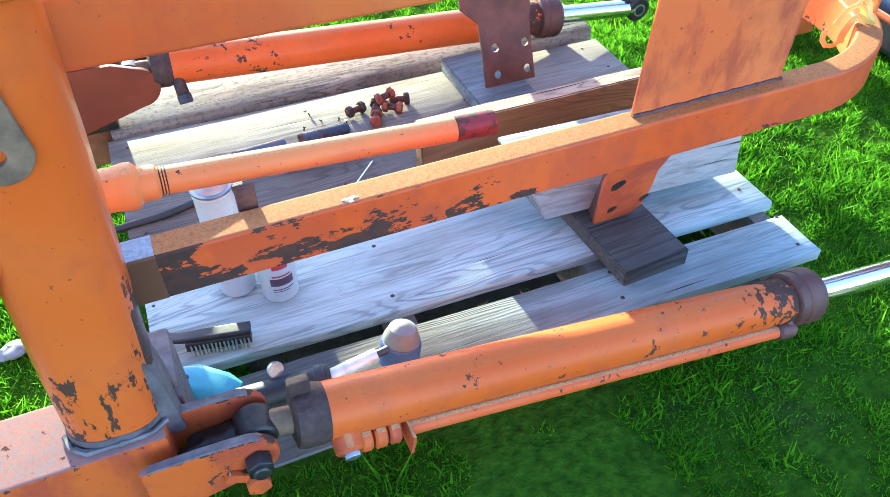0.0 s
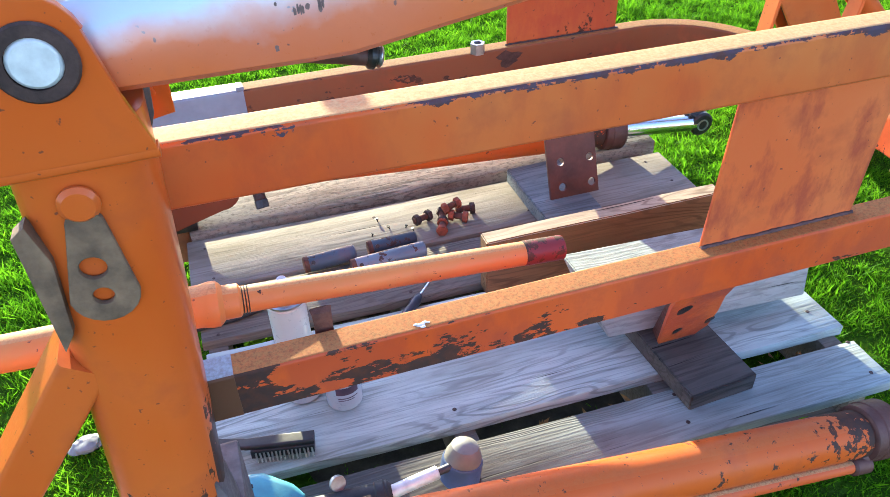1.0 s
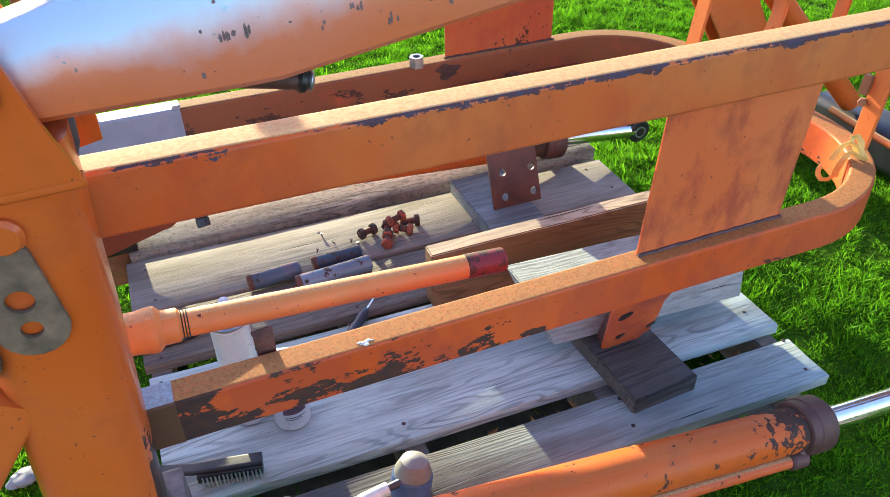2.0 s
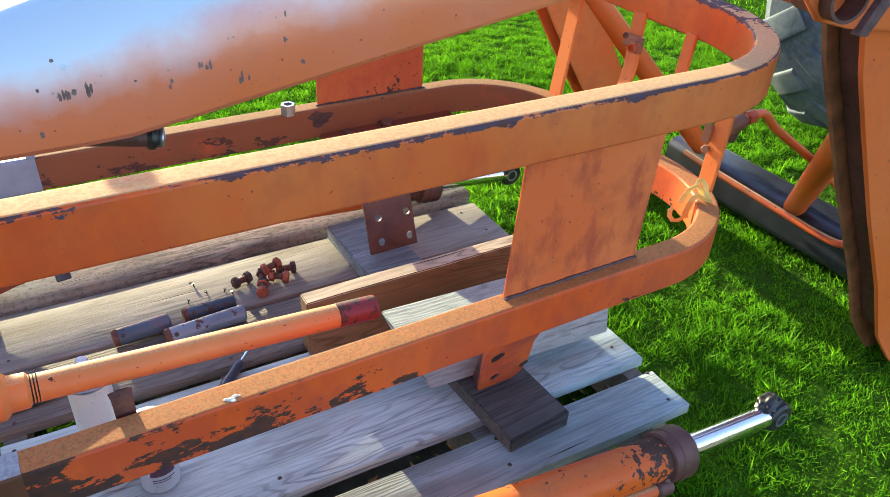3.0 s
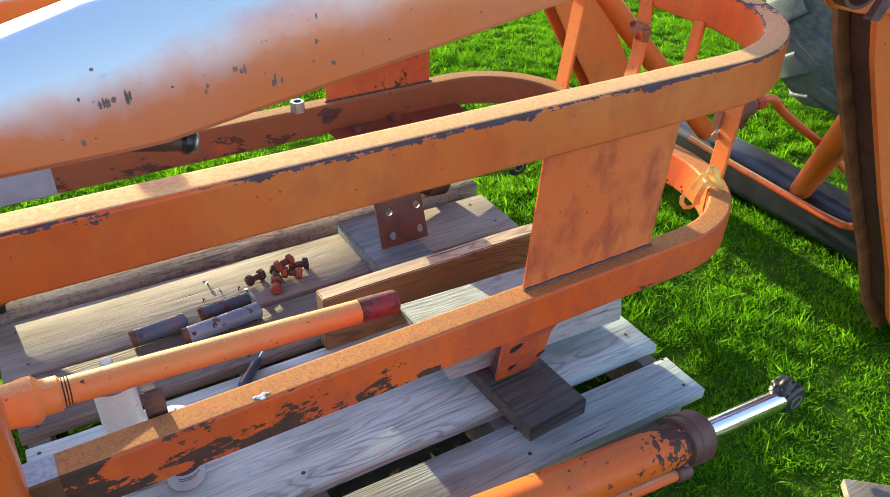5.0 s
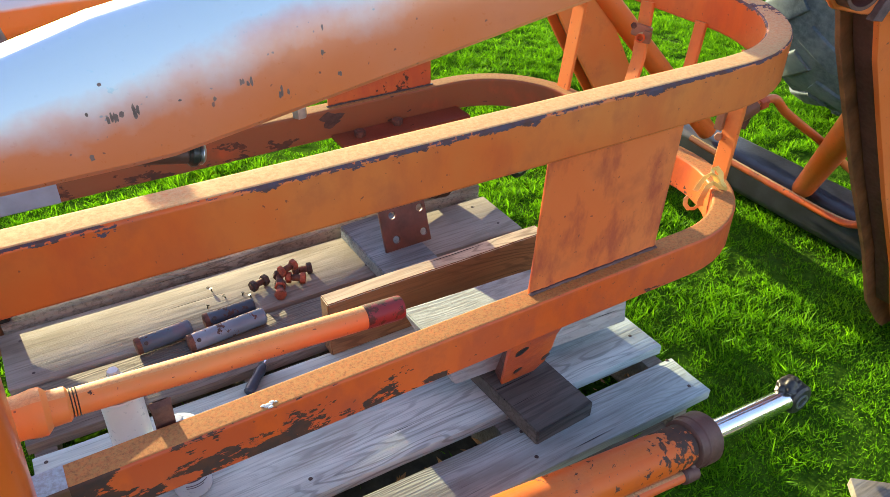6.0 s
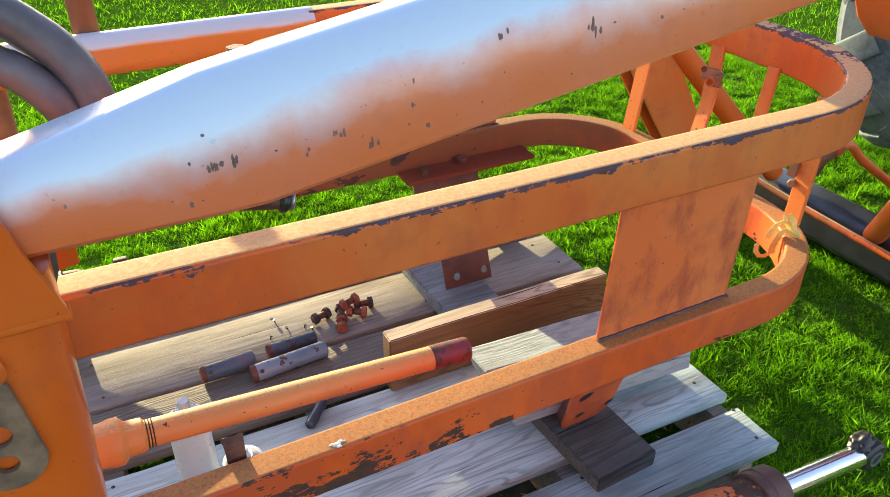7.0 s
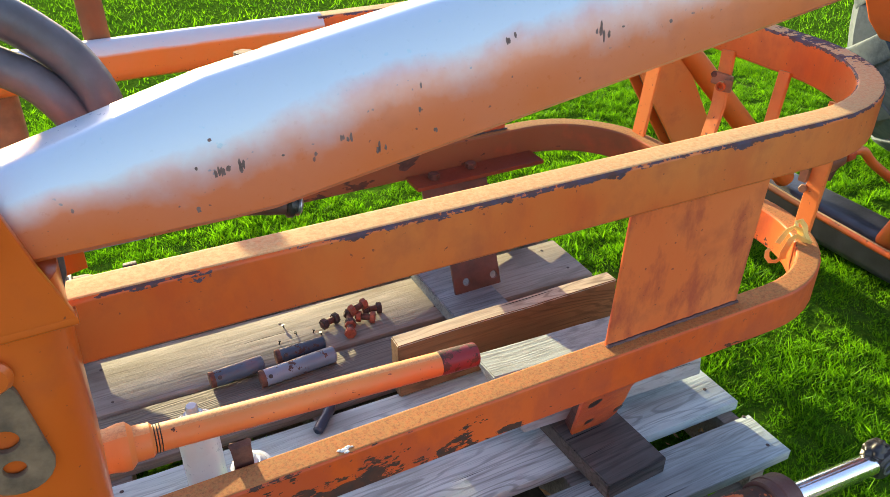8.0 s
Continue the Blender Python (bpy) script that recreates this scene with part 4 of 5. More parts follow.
hard = hose([(1.318, 1.0, 0.612), (1.355, 1.0, 0.622), (1.395, 1.0, 0.617), (1.440, 1.0, 0.580), (1.520, 1.0, 0.527), (1.610, 1.0, 0.469), (1.75, 1.0, 0.370), (1.885, 1.0, 0.275), (1.93, 1.03, 0.20)], 0.0095)
line = part("hydraulic_pipe", hard, PAINT_LINK, arms, "orange hard hydraulic line")
part("fitting", hex_head(axis_matrix((1.290, 1.0, 0.604), (1.345, 1.0, 0.620))[0], 0.030, 0.045), RUSTPAINT, line)
part("fitting", hex_head(axis_matrix((1.338, 1.0, 0.618), (1.38, 1.0, 0.622))[0], 0.027, 0.022), PAINT_RUSTY, line)
part("lug", box((0.026, 0.012, 0.034), pose(1.308, 1.0, 0.590, 0, 25, 0), 0.003), RUST, line)
part("hydraulic_pipe", hose([(1.91, 1.60, 0.15), (1.91, 1.45, 0.142), (1.91, 1.22, 0.135), (1.91, 1.08, 0.132), (1.90, 1.0, 0.15), (1.87, 0.93, 0.22), (1.80, 0.84, 0.24)], 0.011), PAINT_RUSTY, arms, "orange hard hydraulic line")
# scrapes through the paint of the arm beam, flush with its leaning face
def boom_face(x, z):
    face = [(y, q) for _, y, q in boom_section(x, boom_low(x), boom_top(x), 0.700, 0.080, 0.042)]
    for (y0, z0), (y1, z1) in zip(face, face[1:]):
        if z0 <= z <= z1:
            u = Vector((0, y1 - y0, z1 - z0)).normalized()
            w = Vector((1, 0, 0)).cross(u)
            return Matrix(((1, u.x, w.x, x), (0, u.y, w.y, y0 + (y1 - y0) * (z - z0) / (z1 - z0)), (0, u.z, w.z, z), (0, 0, 0, 1)))


for sx, sz, wd, hh, kk in ((0.105, 0.984, 0.006, 0.013, 2), (0.112, 0.982, 0.006, 0.010, 2), (0.118, 0.983, 0.005, 0.008, 1), (0.128, 0.984, 0.009, 0.011, 3), (0.107, 1.008, 0.003, 0.004, 1), (0.092, 0.990, 0.003, 0.006, 1),
                           (0.085, 0.953, 0.004, 0.006, 1), (0.161, 0.986, 0.002, 0.003, 1), (0.188, 0.982, 0.004, 0.005, 1), (0.213, 0.992, 0.004, 0.010, 2), (0.219, 0.989, 0.005, 0.009, 2),
                           (0.249, 0.977, 0.012, 0.009, 4), (0.290, 1.025, 0.003, 0.007, 1), (0.286, 1.003, 0.003, 0.009, 1), (0.300, 0.984, 0.005, 0.007, 2), (0.377, 1.049, 0.004, 0.008, 2),
                           (0.384, 1.055, 0.003, 0.010, 1), (0.473, 1.047, 0.006, 0.010, 2), (0.480, 1.047, 0.008, 0.016, 3), (0.487, 1.045, 0.005, 0.010, 2), (0.503, 1.050, 0.003, 0.005, 1), (0.558, 1.046, 0.004, 0.007, 1)):
    own = None
    for q in range(kk):
        cx, cz = random.uniform(-0.5, 0.5) * wd, random.uniform(-0.25, 0.25) * hh
        w, h = max(0.0026, 1.1 * wd / kk * random.uniform(0.6, 1.0)), hh * random.uniform(0.5, 0.95)
        ol = [(cx + w * 0.5 * math.cos(a) * random.uniform(0.6, 1.3), cz + h * 0.5 * math.sin(a) * random.uniform(0.7, 1.2)) for a in [2 * math.pi * i / 9 for i in range(9)]]
        own = plate(ol, 0.0008, boom_face(sx, sz), bevel=0.0002, bm=own)
    part("paint_scrape", own, SCRAPE, beam)
# fitting under the arm
fit_ = part("grease_pin", rod((0.085, 0.742, 0.938), (0.158, 0.742, 0.923), 0.0100), BROWNIRON, arms, "greasy brown pin under the arm")
part("pin_neck", rod((0.150, 0.742, 0.9225), (0.170, 0.742, 0.9185), 0.0085), BROWNIRON, fit_)
part("pin_collar", rod((0.166, 0.742, 0.9205), (0.176, 0.742, 0.918), 0.0125, 0.003), GREASE, fit_)
part("pin_end", rod((0.1755, 0.742, 0.9182), (0.1805, 0.742, 0.917), 0.0108, 0.002), STEEL, fit_)
tubes = part("cap_bracket", box((0.05, 0.03, 0.014), pose(0.20, 0.786, 1.046, 0, -9, 0), 0.004), MAUVE, arms)
part("bolt_head", hex_head(pose(0.158, 0.788, 1.040), 0.016, 0.010), RUST, tubes)

# ---- loader post: upright, ears, brace, base beam, torque pipe ----
post = thing("loader_post", "orange loader mounting post with pivot ears on a steel base beam", "loader part")
up = part("upright", sweep([(-0.122, 0.757, 0.33), (-0.116, 0.757, 0.45), (-0.096, 0.757, 0.72), (-0.086, 0.757, 0.915)], rounded(0.118, 0.122, 0.045, 6), up=(0, 1, 0)), POSTPAINT, post)
EAR = [(-0.168, 0.890), (-0.020, 0.892), (-0.024, 0.905), (-0.036, 0.942), (-0.049, 0.995)] + arc(-0.088, 0.985, 0.042, 15, 165, 10) + [(-0.150, 0.95)]
for y0 in (0.690, 0.795):
    ear = part("pivot_ear", plate(EAR, 0.009, in_xz(y0), [(-0.085, 0.977, 0.021)], 0.002), POSTPAINT, post)
part("ear_fold", sweep([(-0.165, 0.693, 0.888), (-0.02, 0.693, 0.890)], rounded(0.014, 0.012, 0.004), up=(0, 0, 1)), POSTPAINT, post)
part("ear_tip", plate([(-0.035, 0.865), (-0.008, 0.87), (-0.006, 0.955), (-0.014, 0.958), (-0.022, 0.92)], 0.006, in_xz(0.80)), POSTPAINT, post)
pin = part("pivot_pin", rod((-0.085, 0.680, 0.977), (-0.085, 0.82, 0.977), 0.0195, 0.003), PALESHAFT, post, "greased steel pivot pin")
part("pin_ring", lathe([(0.0196, 0), (0.030, 0.0), (0.031, 0.003), (0.029, 0.005), (0.0197, 0.005)], Matrix.Translation((-0.085, 0.6855, 0.977)) @ Matrix.Rotation(radians(90), 4, "X"), 28, closed=False), DARKRUST, pin)
tear = [(-0.092, 0.846)] + arc(-0.094, 0.832, 0.016, 80, 0, 4) + arc(-0.099, 0.760, 0.030, -5, -175, 10) + arc(-0.094, 0.832, 0.016, 180, 100, 4)
side = part("adjuster_plate", plate(tear, 0.007, in_xz(0.6915), [(-0.100, 0.790, 0.0115), (-0.100, 0.759, 0.009)], 0.0015), RUSTGREY, post, "bare rusty teardrop plate")
part("boss", rod((-0.093, 0.697, 0.853), (-0.093, 0.686, 0.853), 0.017, 0.004), POSTPAINT, side)
part("stop_lug", plate([(-0.150, 0.70), (-0.137, 0.72), (-0.130, 0.80), (-0.140, 0.84), (-0.153, 0.83)], 0.02, in_xz(0.703)), RUSTGREY, post)
part("bare_ring", sweep([(-0.1222, 0.757, 0.333), (-0.1215, 0.757, 0.350)], rounded(0.1200, 0.1240, 0.045, 6), up=(0, 1, 0)), FOOTGREY, post, "mauve-grey bare steel where the post meets the beam")
part("brace", sweep([(-0.145, 0.745, 0.665), (-0.30, 0.745, 0.455), (-0.40, 0.745, 0.335)], rounded(0.05, 0.085, 0.006), up=(0, 1, 0)), POSTPAINT, post, "orange diagonal brace")
part("base_beam", span((-1.1, 0.682, 0.215), (-0.070, 0.790, 0.335), 0.006), BEAMPAINT, post, "chipped orange base beam")
part("base_foot", span((-0.72, 0.64, -0.02), (-0.62, 0.81, 0.216), 0.006), POSTPAINT, post)
part("base_foot", span((-0.115, 0.75, 0.129), (-0.045, 0.86, 0.34), 0.006), FOOTGREY, post)
part("weld_bead", weld([(-0.184, 0.730, 0.337), (-0.178, 0.708, 0.337), (-0.160, 0.696, 0.337), (-0.12, 0.694, 0.337), (-0.084, 0.696, 0.337), (-0.066, 0.708, 0.337)], 0.0045), FOOTGREY, post)
part("gusset", plate([(-0.085, 0.30), (-0.050, 0.30), (-0.053, 0.36), (-0.058, 0.41), (-0.066, 0.44), (-0.085, 0.44)], 0.060, in_xz(0.742)), FOOTGREY, post, "mauve-grey bare gusset beside the upright")
part("notch_plate", plate([(-0.060, 0.93), (-0.060, 0.895), (-0.034, 0.858), (-0.024, 0.885), (-0.020, 0.93)], 0.006, in_xz(0.772)), FOOTGREY, post, "blue-grey bare plate inside the notch")
for y0 in (0.655, 0.728):
    clev = part("clevis_ear", plate([(-0.11, 0.220), (-0.11, 0.322), (-0.04, 0.322)] + arc(0.016, 0.282, 0.037, 85, -90, 12), 0.013, in_xz(y0), [(0.024, 0.280, 0.012)], 0.003), BEAMPAINT, post, "chipped orange clevis ear with a bare top edge")
    part("bare_edge", sweep([(-0.10, y0, 0.3225), (-0.04, y0, 0.3225), (-0.01, y0, 0.3215), (0.018, y0, 0.3195), (0.032, y0, 0.3150)], rounded(0.0125, 0.003, 0.001, 1)), FOOTGREY, clev)
part("clevis_pin", rod((0.024, 0.622, 0.280), (0.024, 0.748, 0.280), 0.0115, 0.002), GREASE, post)
part("pin_nut", hex_head(axis_matrix((0.024, 0.648, 0.280), (0.024, 0.625, 0.280))[0], 0.032, 0.02), GREASE, post)
part("pin_nut", hex_head(axis_matrix((0.016, 0.648, 0.242), (0.016, 0.628, 0.242))[0], 0.030, 0.018), PAINT_RUSTY, post)
part("pin_keeper", box((0.030, 0.010, 0.016), pose(-0.006, 0.644, 0.262, 0, 30, 0), 0.003), PAINT_RUSTY, post)
lump = bmesh.new()
bmesh.ops.create_icosphere(lump, subdivisions=4, radius=0.030)
for v in lump.verts:
    v.co *= 1 + 0.30 * noise.noise(v.co * 60) + 0.2 * noise.noise(v.co * 25)
    v.co = Vector((v.co.x * 1.6 - 0.020, v.co.y * 0.85 + 0.692, v.co.z * 0.8 + 0.272))
part("grease_lump", lump, GREASE, post, "black grease packed in the clevis")
tp = part("torque_pipe", pipe_end((-0.10, 0.925, 0.538), (0.476, 0.932, 0.488), 0.0185, 0.0025), PAINT_PIPE, post, "faded orange steel pipe with a chipped red end")
part("end_band", lathe([(0.0187, 0), (0.0192, 0.002), (0.0192, 0.062), (0.0187, 0.064)], axis_matrix((0.413, 0.9312, 0.4935), (0.477, 0.932, 0.488))[0], 28), REDBAND, tp, "dark red and grey chipped paint band")
part("pipe_collar", lathe([(0.026, 0), (0.0275, 0.004), (0.0285, 0.05), (0.0300, 0.058), (0.0312, 0.064), (0.0308, 0.073), (0.0270, 0.077), (0.0235, 0.080), (0.0228, 0.10), (0.0195, 0.103)], axis_matrix((-0.10, 0.925, 0.538), (0.476, 0.932, 0.488))[0], 28), PAINT_PIPE, tp, "faded orange pipe collar with exposed thread")
TM = axis_matrix((-0.10, 0.925, 0.538), (0.476, 0.932, 0.488))[0]
for k in range(3):
    z = 0.104 + 0.0036 * k
    part("thread", lathe([(0.0184, z), (0.0196, z + 0.0009), (0.0184, z + 0.0018)], TM, 28, closed=False), GREASE, tp)
part("pipe_stub", rod((-0.10, 0.925, 0.52), (-0.36, 1.00, 0.47), 0.026), PAINT_PIPE, post)
# far post and its black hoses
post2 = thing("loader_post", "orange loader mounting post on the far side of the guard", "loader part")
part("upright", sweep([(-0.15, 1.755, 0.05), (-0.125, 1.755, 0.82)], rounded(0.09, 0.085, 0.03, 5), up=(0, 1, 0)), RUSTPAINT, post2)
part("bearing_block", span((-0.17, 1.700, 0.14), (-0.085, 1.750, 0.33), 0.008), GREASE, post2, "black greasy bearing block")
part("stub", rod((0.080, 1.735, 0.82), (0.078, 1.735, 1.02), 0.024), PAINT_RUSTY, post2)
for y0 in (1.690, 1.760):
    part("clevis_ear", plate([(-0.17, 0.15), (-0.17, 0.31), (-0.06, 0.305)] + arc(-0.02, 0.240, 0.047, 80, -90, 12), 0.012, in_xz(y0)), REDOX, post2, "dark red clevis ear")
hoses = thing("hydraulic_hose", "pair of black rubber hydraulic hoses bending down onto the loader arm", "hose")
part("hose", hose([(0.043, 0.86, 0.97), (0.035, 0.87, 1.015), (0.010, 0.88, 1.052), (-0.045, 0.88, 1.092), (-0.16, 0.86, 1.12), (-0.4, 0.84, 1.10), (-0.9, 0.85, 0.6), (-1.0, 0.9, 0.02)], 0.019), HOSERUBBER, hoses)
part("hose", hose([(0.022, 0.862, 0.965), (0.008, 0.865, 1.000), (-0.02, 0.87, 1.032), (-0.07, 0.87, 1.058), (-0.16, 0.86, 1.075), (-0.4, 0.85, 1.05), (-0.85, 0.82, 0.55), (-0.95, 0.87, 0.02)], 0.017), HOSERUBBER, hoses)

# ---- hydraulic cylinders ----
def cylinder(label, base, end, rod_end, side_line, k=1.0):
    c = thing("hydraulic_cylinder", label, "hydraulic cylinder", "pair of hydraulic cylinders")
    a, b, e = Vector(base), Vector(end), Vector(rod_end)
    d = (b - a).normalized()
    br = part("barrel", rod(a, b, 0.040 * k, 0.003, 40), PAINT_BARREL, c)
    part("base_eye", rod(a - d * 0.062 + Vector((0, -0.022, 0)), a - d * 0.062 + Vector((0, 0.022, 0)), 0.026, 0.003), GREASE, c)
    part("base_neck", rod(a - d * 0.06, a + d * 0.004, 0.019), RUSTGREY, c)
    bb = part("base_cap", lathe([(r * k, z) for r, z in ((0.026, -0.016), (0.040, -0.012), (0.0425, -0.002), (0.0425, 0.020), (0.0405, 0.030))], axis_matrix(a, b)[0], 40), DARKRUST, c, "grimy dark base cap")
    part("cap_lug", box((0.030, 0.016, 0.034), Matrix.Translation(a + Vector((0.004, 0.012, 0.046))), 0.004), DARKRUST, bb)
    part("gland", lathe([(r * k, z) for r, z in ((0.041, 0), (0.047, 0.004), (0.048, 0.020), (0.050, 0.022), (0.050, 0.056), (0.046, 0.062), (0.022, 0.0625))], axis_matrix(b - d * 0.022, e)[0], 40), BROWNIRON, c, "brown primed gland collar")
    part("piston_rod", rod(b, e, 0.0215 * k, 0, 40), CHROME, c, "polished chrome rod")
    eye = part("rod_eye", rod(e + Vector((0.012, -0.022, 0)), e + Vector((0.012, 0.022, 0)), 0.034, 0.005), GREASE, c, "black greasy rod eye")
    part("bushing", pipe_end(e + Vector((0.012, 0.0, 0)), e + Vector((0.012, -0.0245, 0)), 0.017, 0.004), STEEL, eye)
    lump = bmesh.new()
    bmesh.ops.create_icosphere(lump, subdivisions=4, radius=0.034)
    for v in lump.verts:
        v.co *= 1 + 0.22 * noise.noise(v.co * 70) + 0.25 * noise.noise(v.co * 30)
    bmesh.ops.scale(lump, vec=(0.95, 0.7, 0.62), verts=lump.verts)
    bmesh.ops.translate(lump, vec=e + Vector((0.004, 0.006, 0.022)), verts=lump.verts)
    part("grease_lump", lump, GREASE, eye)
    if not side_line:
        q = a + d * 0.035 + Vector((0, -0.034, -0.018))
        port = part("port_stub", rod(q + Vector((0, 0.012, 0.010)), q + Vector((0.004, -0.022, -0.030)), 0.014, 0.003), DARKRUST, br)
        part("port_cap", hex_head(axis_matrix(q + Vector((0.004, -0.020, -0.028)), q + Vector((0.006, -0.034, -0.050)))[0], 0.030, 0.020), DARKSTEEL, port)
    if side_line:
        o = Vector((0, -0.036, -0.034))
        p0, p1 = a + d * 0.13 + o, b - d * 0.045 + o
        ln = part("side_pipe", rod(p0, p1, 0.0115), PAINT, c, "chipped orange return pipe")
        part("port_elbow", rod(p1 - d * 0.008, p1 + d * 0.03, 0.0165, 0.004), BROWNIRON, ln)
        part("port_block", rod(p1 + d * 0.02 + Vector((0, 0.002, 0)), b - d * 0.02 + Vector((0, -0.02, -0.01)), 0.015), BROWNIRON, ln)
        part("pipe_flange", box((0.005, 0.036, 0.062), axis_matrix(p0, p1)[0] @ pose(0, 0, 0.002, 0, 90, 0), 0.001), PAINT_RUSTY, ln)
        q = a + d * 0.048 + Vector((0, -0.040, -0.030))
        part("port_boss", rod(q + Vector((0, 0.02, 0.01)), q + Vector((0, -0.012, -0.004)), 0.021, 0.004), PAINT_RUSTY, br)
        part("port_plug", hex_head(axis_matrix(q + Vector((0, -0.010, -0.003)), q + Vector((0, -0.03, -0.01)))[0], 0.021, 0.010), STEEL, br)
        for f in (0.062, 0.083, 0.104):
            part("fitting", rod(a + d * f + o, a + d * (f + 0.018) + o, 0.0175 - 0.001 * (f > 0.09), 0.003), PAINT_RUSTY, ln)
    return c


cylinder("orange hydraulic cylinder with chrome rod lying along the pallet edge", (0.092, 0.688, 0.279), (0.945, 0.684, 0.150), (1.252, 0.690, 0.104), True)
cylinder("orange hydraulic cylinder with chrome rod under the far rail", (0.030, 1.725, 0.260), (1.000, 1.717, 0.190), (1.275, 1.709, 0.165), False, 1.07)

# ---- timber on the pallet ----
def lumber(lo, hi, mat, label, category, turn=0.0, lean=0.0, shear=0.0):
    c = [(a + b) / 2 for a, b in zip(lo, hi)]
    s = [b - a for a, b in zip(lo, hi)]
    own = bmesh.new()
    bmesh.ops.create_cube(own, size=1, matrix=Matrix.Diagonal((*s, 1)))
    bmesh.ops.subdivide_edges(own, edges=[e for e in own.edges if abs((e.verts[0].co - e.verts[1].co).x) > 0.03], cuts=6)
    bmesh.ops.bevel(own, geom=[e for e in own.edges if e.calc_face_angle(0) > 1], offset=0.0025, segments=2, affect="EDGES")
    for v in own.verts:
        v.co += Vector((0, 0.0016 * noise.noise(v.co * 14 + Vector(c) * 5), 0.0016 * noise.noise(v.co * 14 + Vector((3, 1, 2)))))
        if v.co.x < 0:
            v.co.x -= shear * (v.co.z / s[2] + 0.5) * (-v.co.x / (s[0] / 2))
    ob = single("timber", own, mat, label, category)
    ob.matrix_world = pose(*c, lean, 0, turn)
    return ob


lumber((0.699, 0.838, 0.1305), (0.838, 1.10, 0.168), DARKWOOD, "dark damp wooden block on the pallet boards", "wood block", 3.0)
lumber((0.690, 1.395, 0.1305), (0.836, 1.66, 0.168), SLATEWOOD, "weathered grey wooden block on the pallet boards", "wood block", 0.5)
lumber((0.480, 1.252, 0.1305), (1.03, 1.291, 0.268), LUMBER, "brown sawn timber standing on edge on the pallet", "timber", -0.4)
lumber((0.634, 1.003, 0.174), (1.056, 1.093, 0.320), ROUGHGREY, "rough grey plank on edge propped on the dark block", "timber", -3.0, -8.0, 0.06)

# ---- loose things on the pallet ----
def spray_can(x, y, spin, label, tall=1.0):
    c = thing("spray_can", label, "spray can", "spray cans", (x, y, TOP))
    m = Matrix.Translation((x, y, TOP)) @ Matrix.Rotation(radians(spin), 4, "Z") @ Matrix.Diagonal((1, 1, tall, 1))
    part("can_body", lathe([(0.030, 0.001), (0.0325, 0.003), (0.0325, 0.165), (0.0335, 0.168), (0.0335, 0.172), (0.031, 0.1745)], m, 40), WHITE, c, "white printed can body")
    part("dome", lathe([(0.0305, 0.1740), (0.0285, 0.1795), (0.0280, 0.1800), (0.0255, 0.1835), (0.0248, 0.1838), (0.0215, 0.1870), (0.019, 0.1885), (0.018, 0.190)], m, 40), CANSTEEL, c, "stepped bare steel dome")
    part("rim", lathe([(0.031, 0.1745), (0.0342, 0.1755), (0.0342, 0.1785), (0.030, 0.1795)], m, 40), STEEL, c)
    part("valve_cup", lathe([(0.019, 0.186), (0.0195, 0.191), (0.016, 0.1935), (0.008, 0.192)], m, 28), STEEL, c)
    nz = part("nozzle", lathe([(0.0135, 0.190), (0.0125, 0.1945), (0.0098, 0.196), (0.0095, 0.206), (0.008, 0.2085), (0, 0.209)], m, 20), WHITE, c)
    part("orifice", rod((m @ Vector((0, -0.0093, 0.202))), (m @ Vector((0, -0.0103, 0.202))), 0.002), LABELINK, nz)
    for z0, z1, a0, a1, mt in ((0.052, 0.074, -38, 38, LABELINK), (0.078, 0.083, -30, 30, REDINK), (0.040, 0.043, -34, 34, LABELINK), (0.034, 0.0365, -34, 20, LABELINK), (0.100, 0.120, -25, 25, REDINK),
                               (0.086, 0.089, 60, 120, GREYINK), (0.076, 0.079, 60, 112, GREYINK), (0.066, 0.069, 60, 120, GREYINK), (0.056, 0.059, 60, 105, GREYINK), (0.046, 0.049, 60, 118, GREYINK)):
        own = bmesh.new()
        vs = [[own.verts.new(m @ Vector((0.0328 * math.sin(radians(a)), -0.0328 * math.cos(radians(a)), z))) for a in [a0 + (a1 - a0) * i / 8 for i in range(9)]] for z in (z0, z1)]
        for i in range(8):
            own.faces.new((vs[0][i], vs[0][i + 1], vs[1][i + 1], vs[1][i]))
        part("label_bar", own, mt, c)
    return c


spray_can(0.064, 1.114, -112, "white spray can standing open on the pallet behind the rail", 1.31)
spray_can(0.133, 1.073, 5, "white spray can with dark label standing under the rail", 0.8)

brush = thing("wire_brush", "black wire brush with short steel bristles lying on the pallet", "brush")
part("handle", sweep([(-0.24, 1.075, 0.150), (-0.16, 1.045, 0.153), (-0.09, 1.022, 0.153), (-0.05, 1.004, 0.156), (0.0, 0.992, 0.158), (0.062, 0.980, 0.158)], rounded(0.022, 0.011, 0.004),
                     scales=[1.0, 1.1, 0.85, 0.95, 1.1, 1.1]), RUBBER, brush)
bl = part("bristle_block", sweep([(-0.044, 0.9965, 0.1450), (0.060, 0.9755, 0.1450)], rounded(0.020, 0.020, 0.003)), RUBBER, brush)
own = None
for i in range(15):
    f = i / 14
    bx, by = -0.038 + 0.092 * f, 0.9850 - 0.0180 * f
    own = rod((bx, by, 0.150), (bx + random.uniform(-0.002, 0.002), by - 0.006, 0.132), 0.0016, 0, 6, own)
part("bristles", own, BRISTLE, bl, "pale steel bristles")

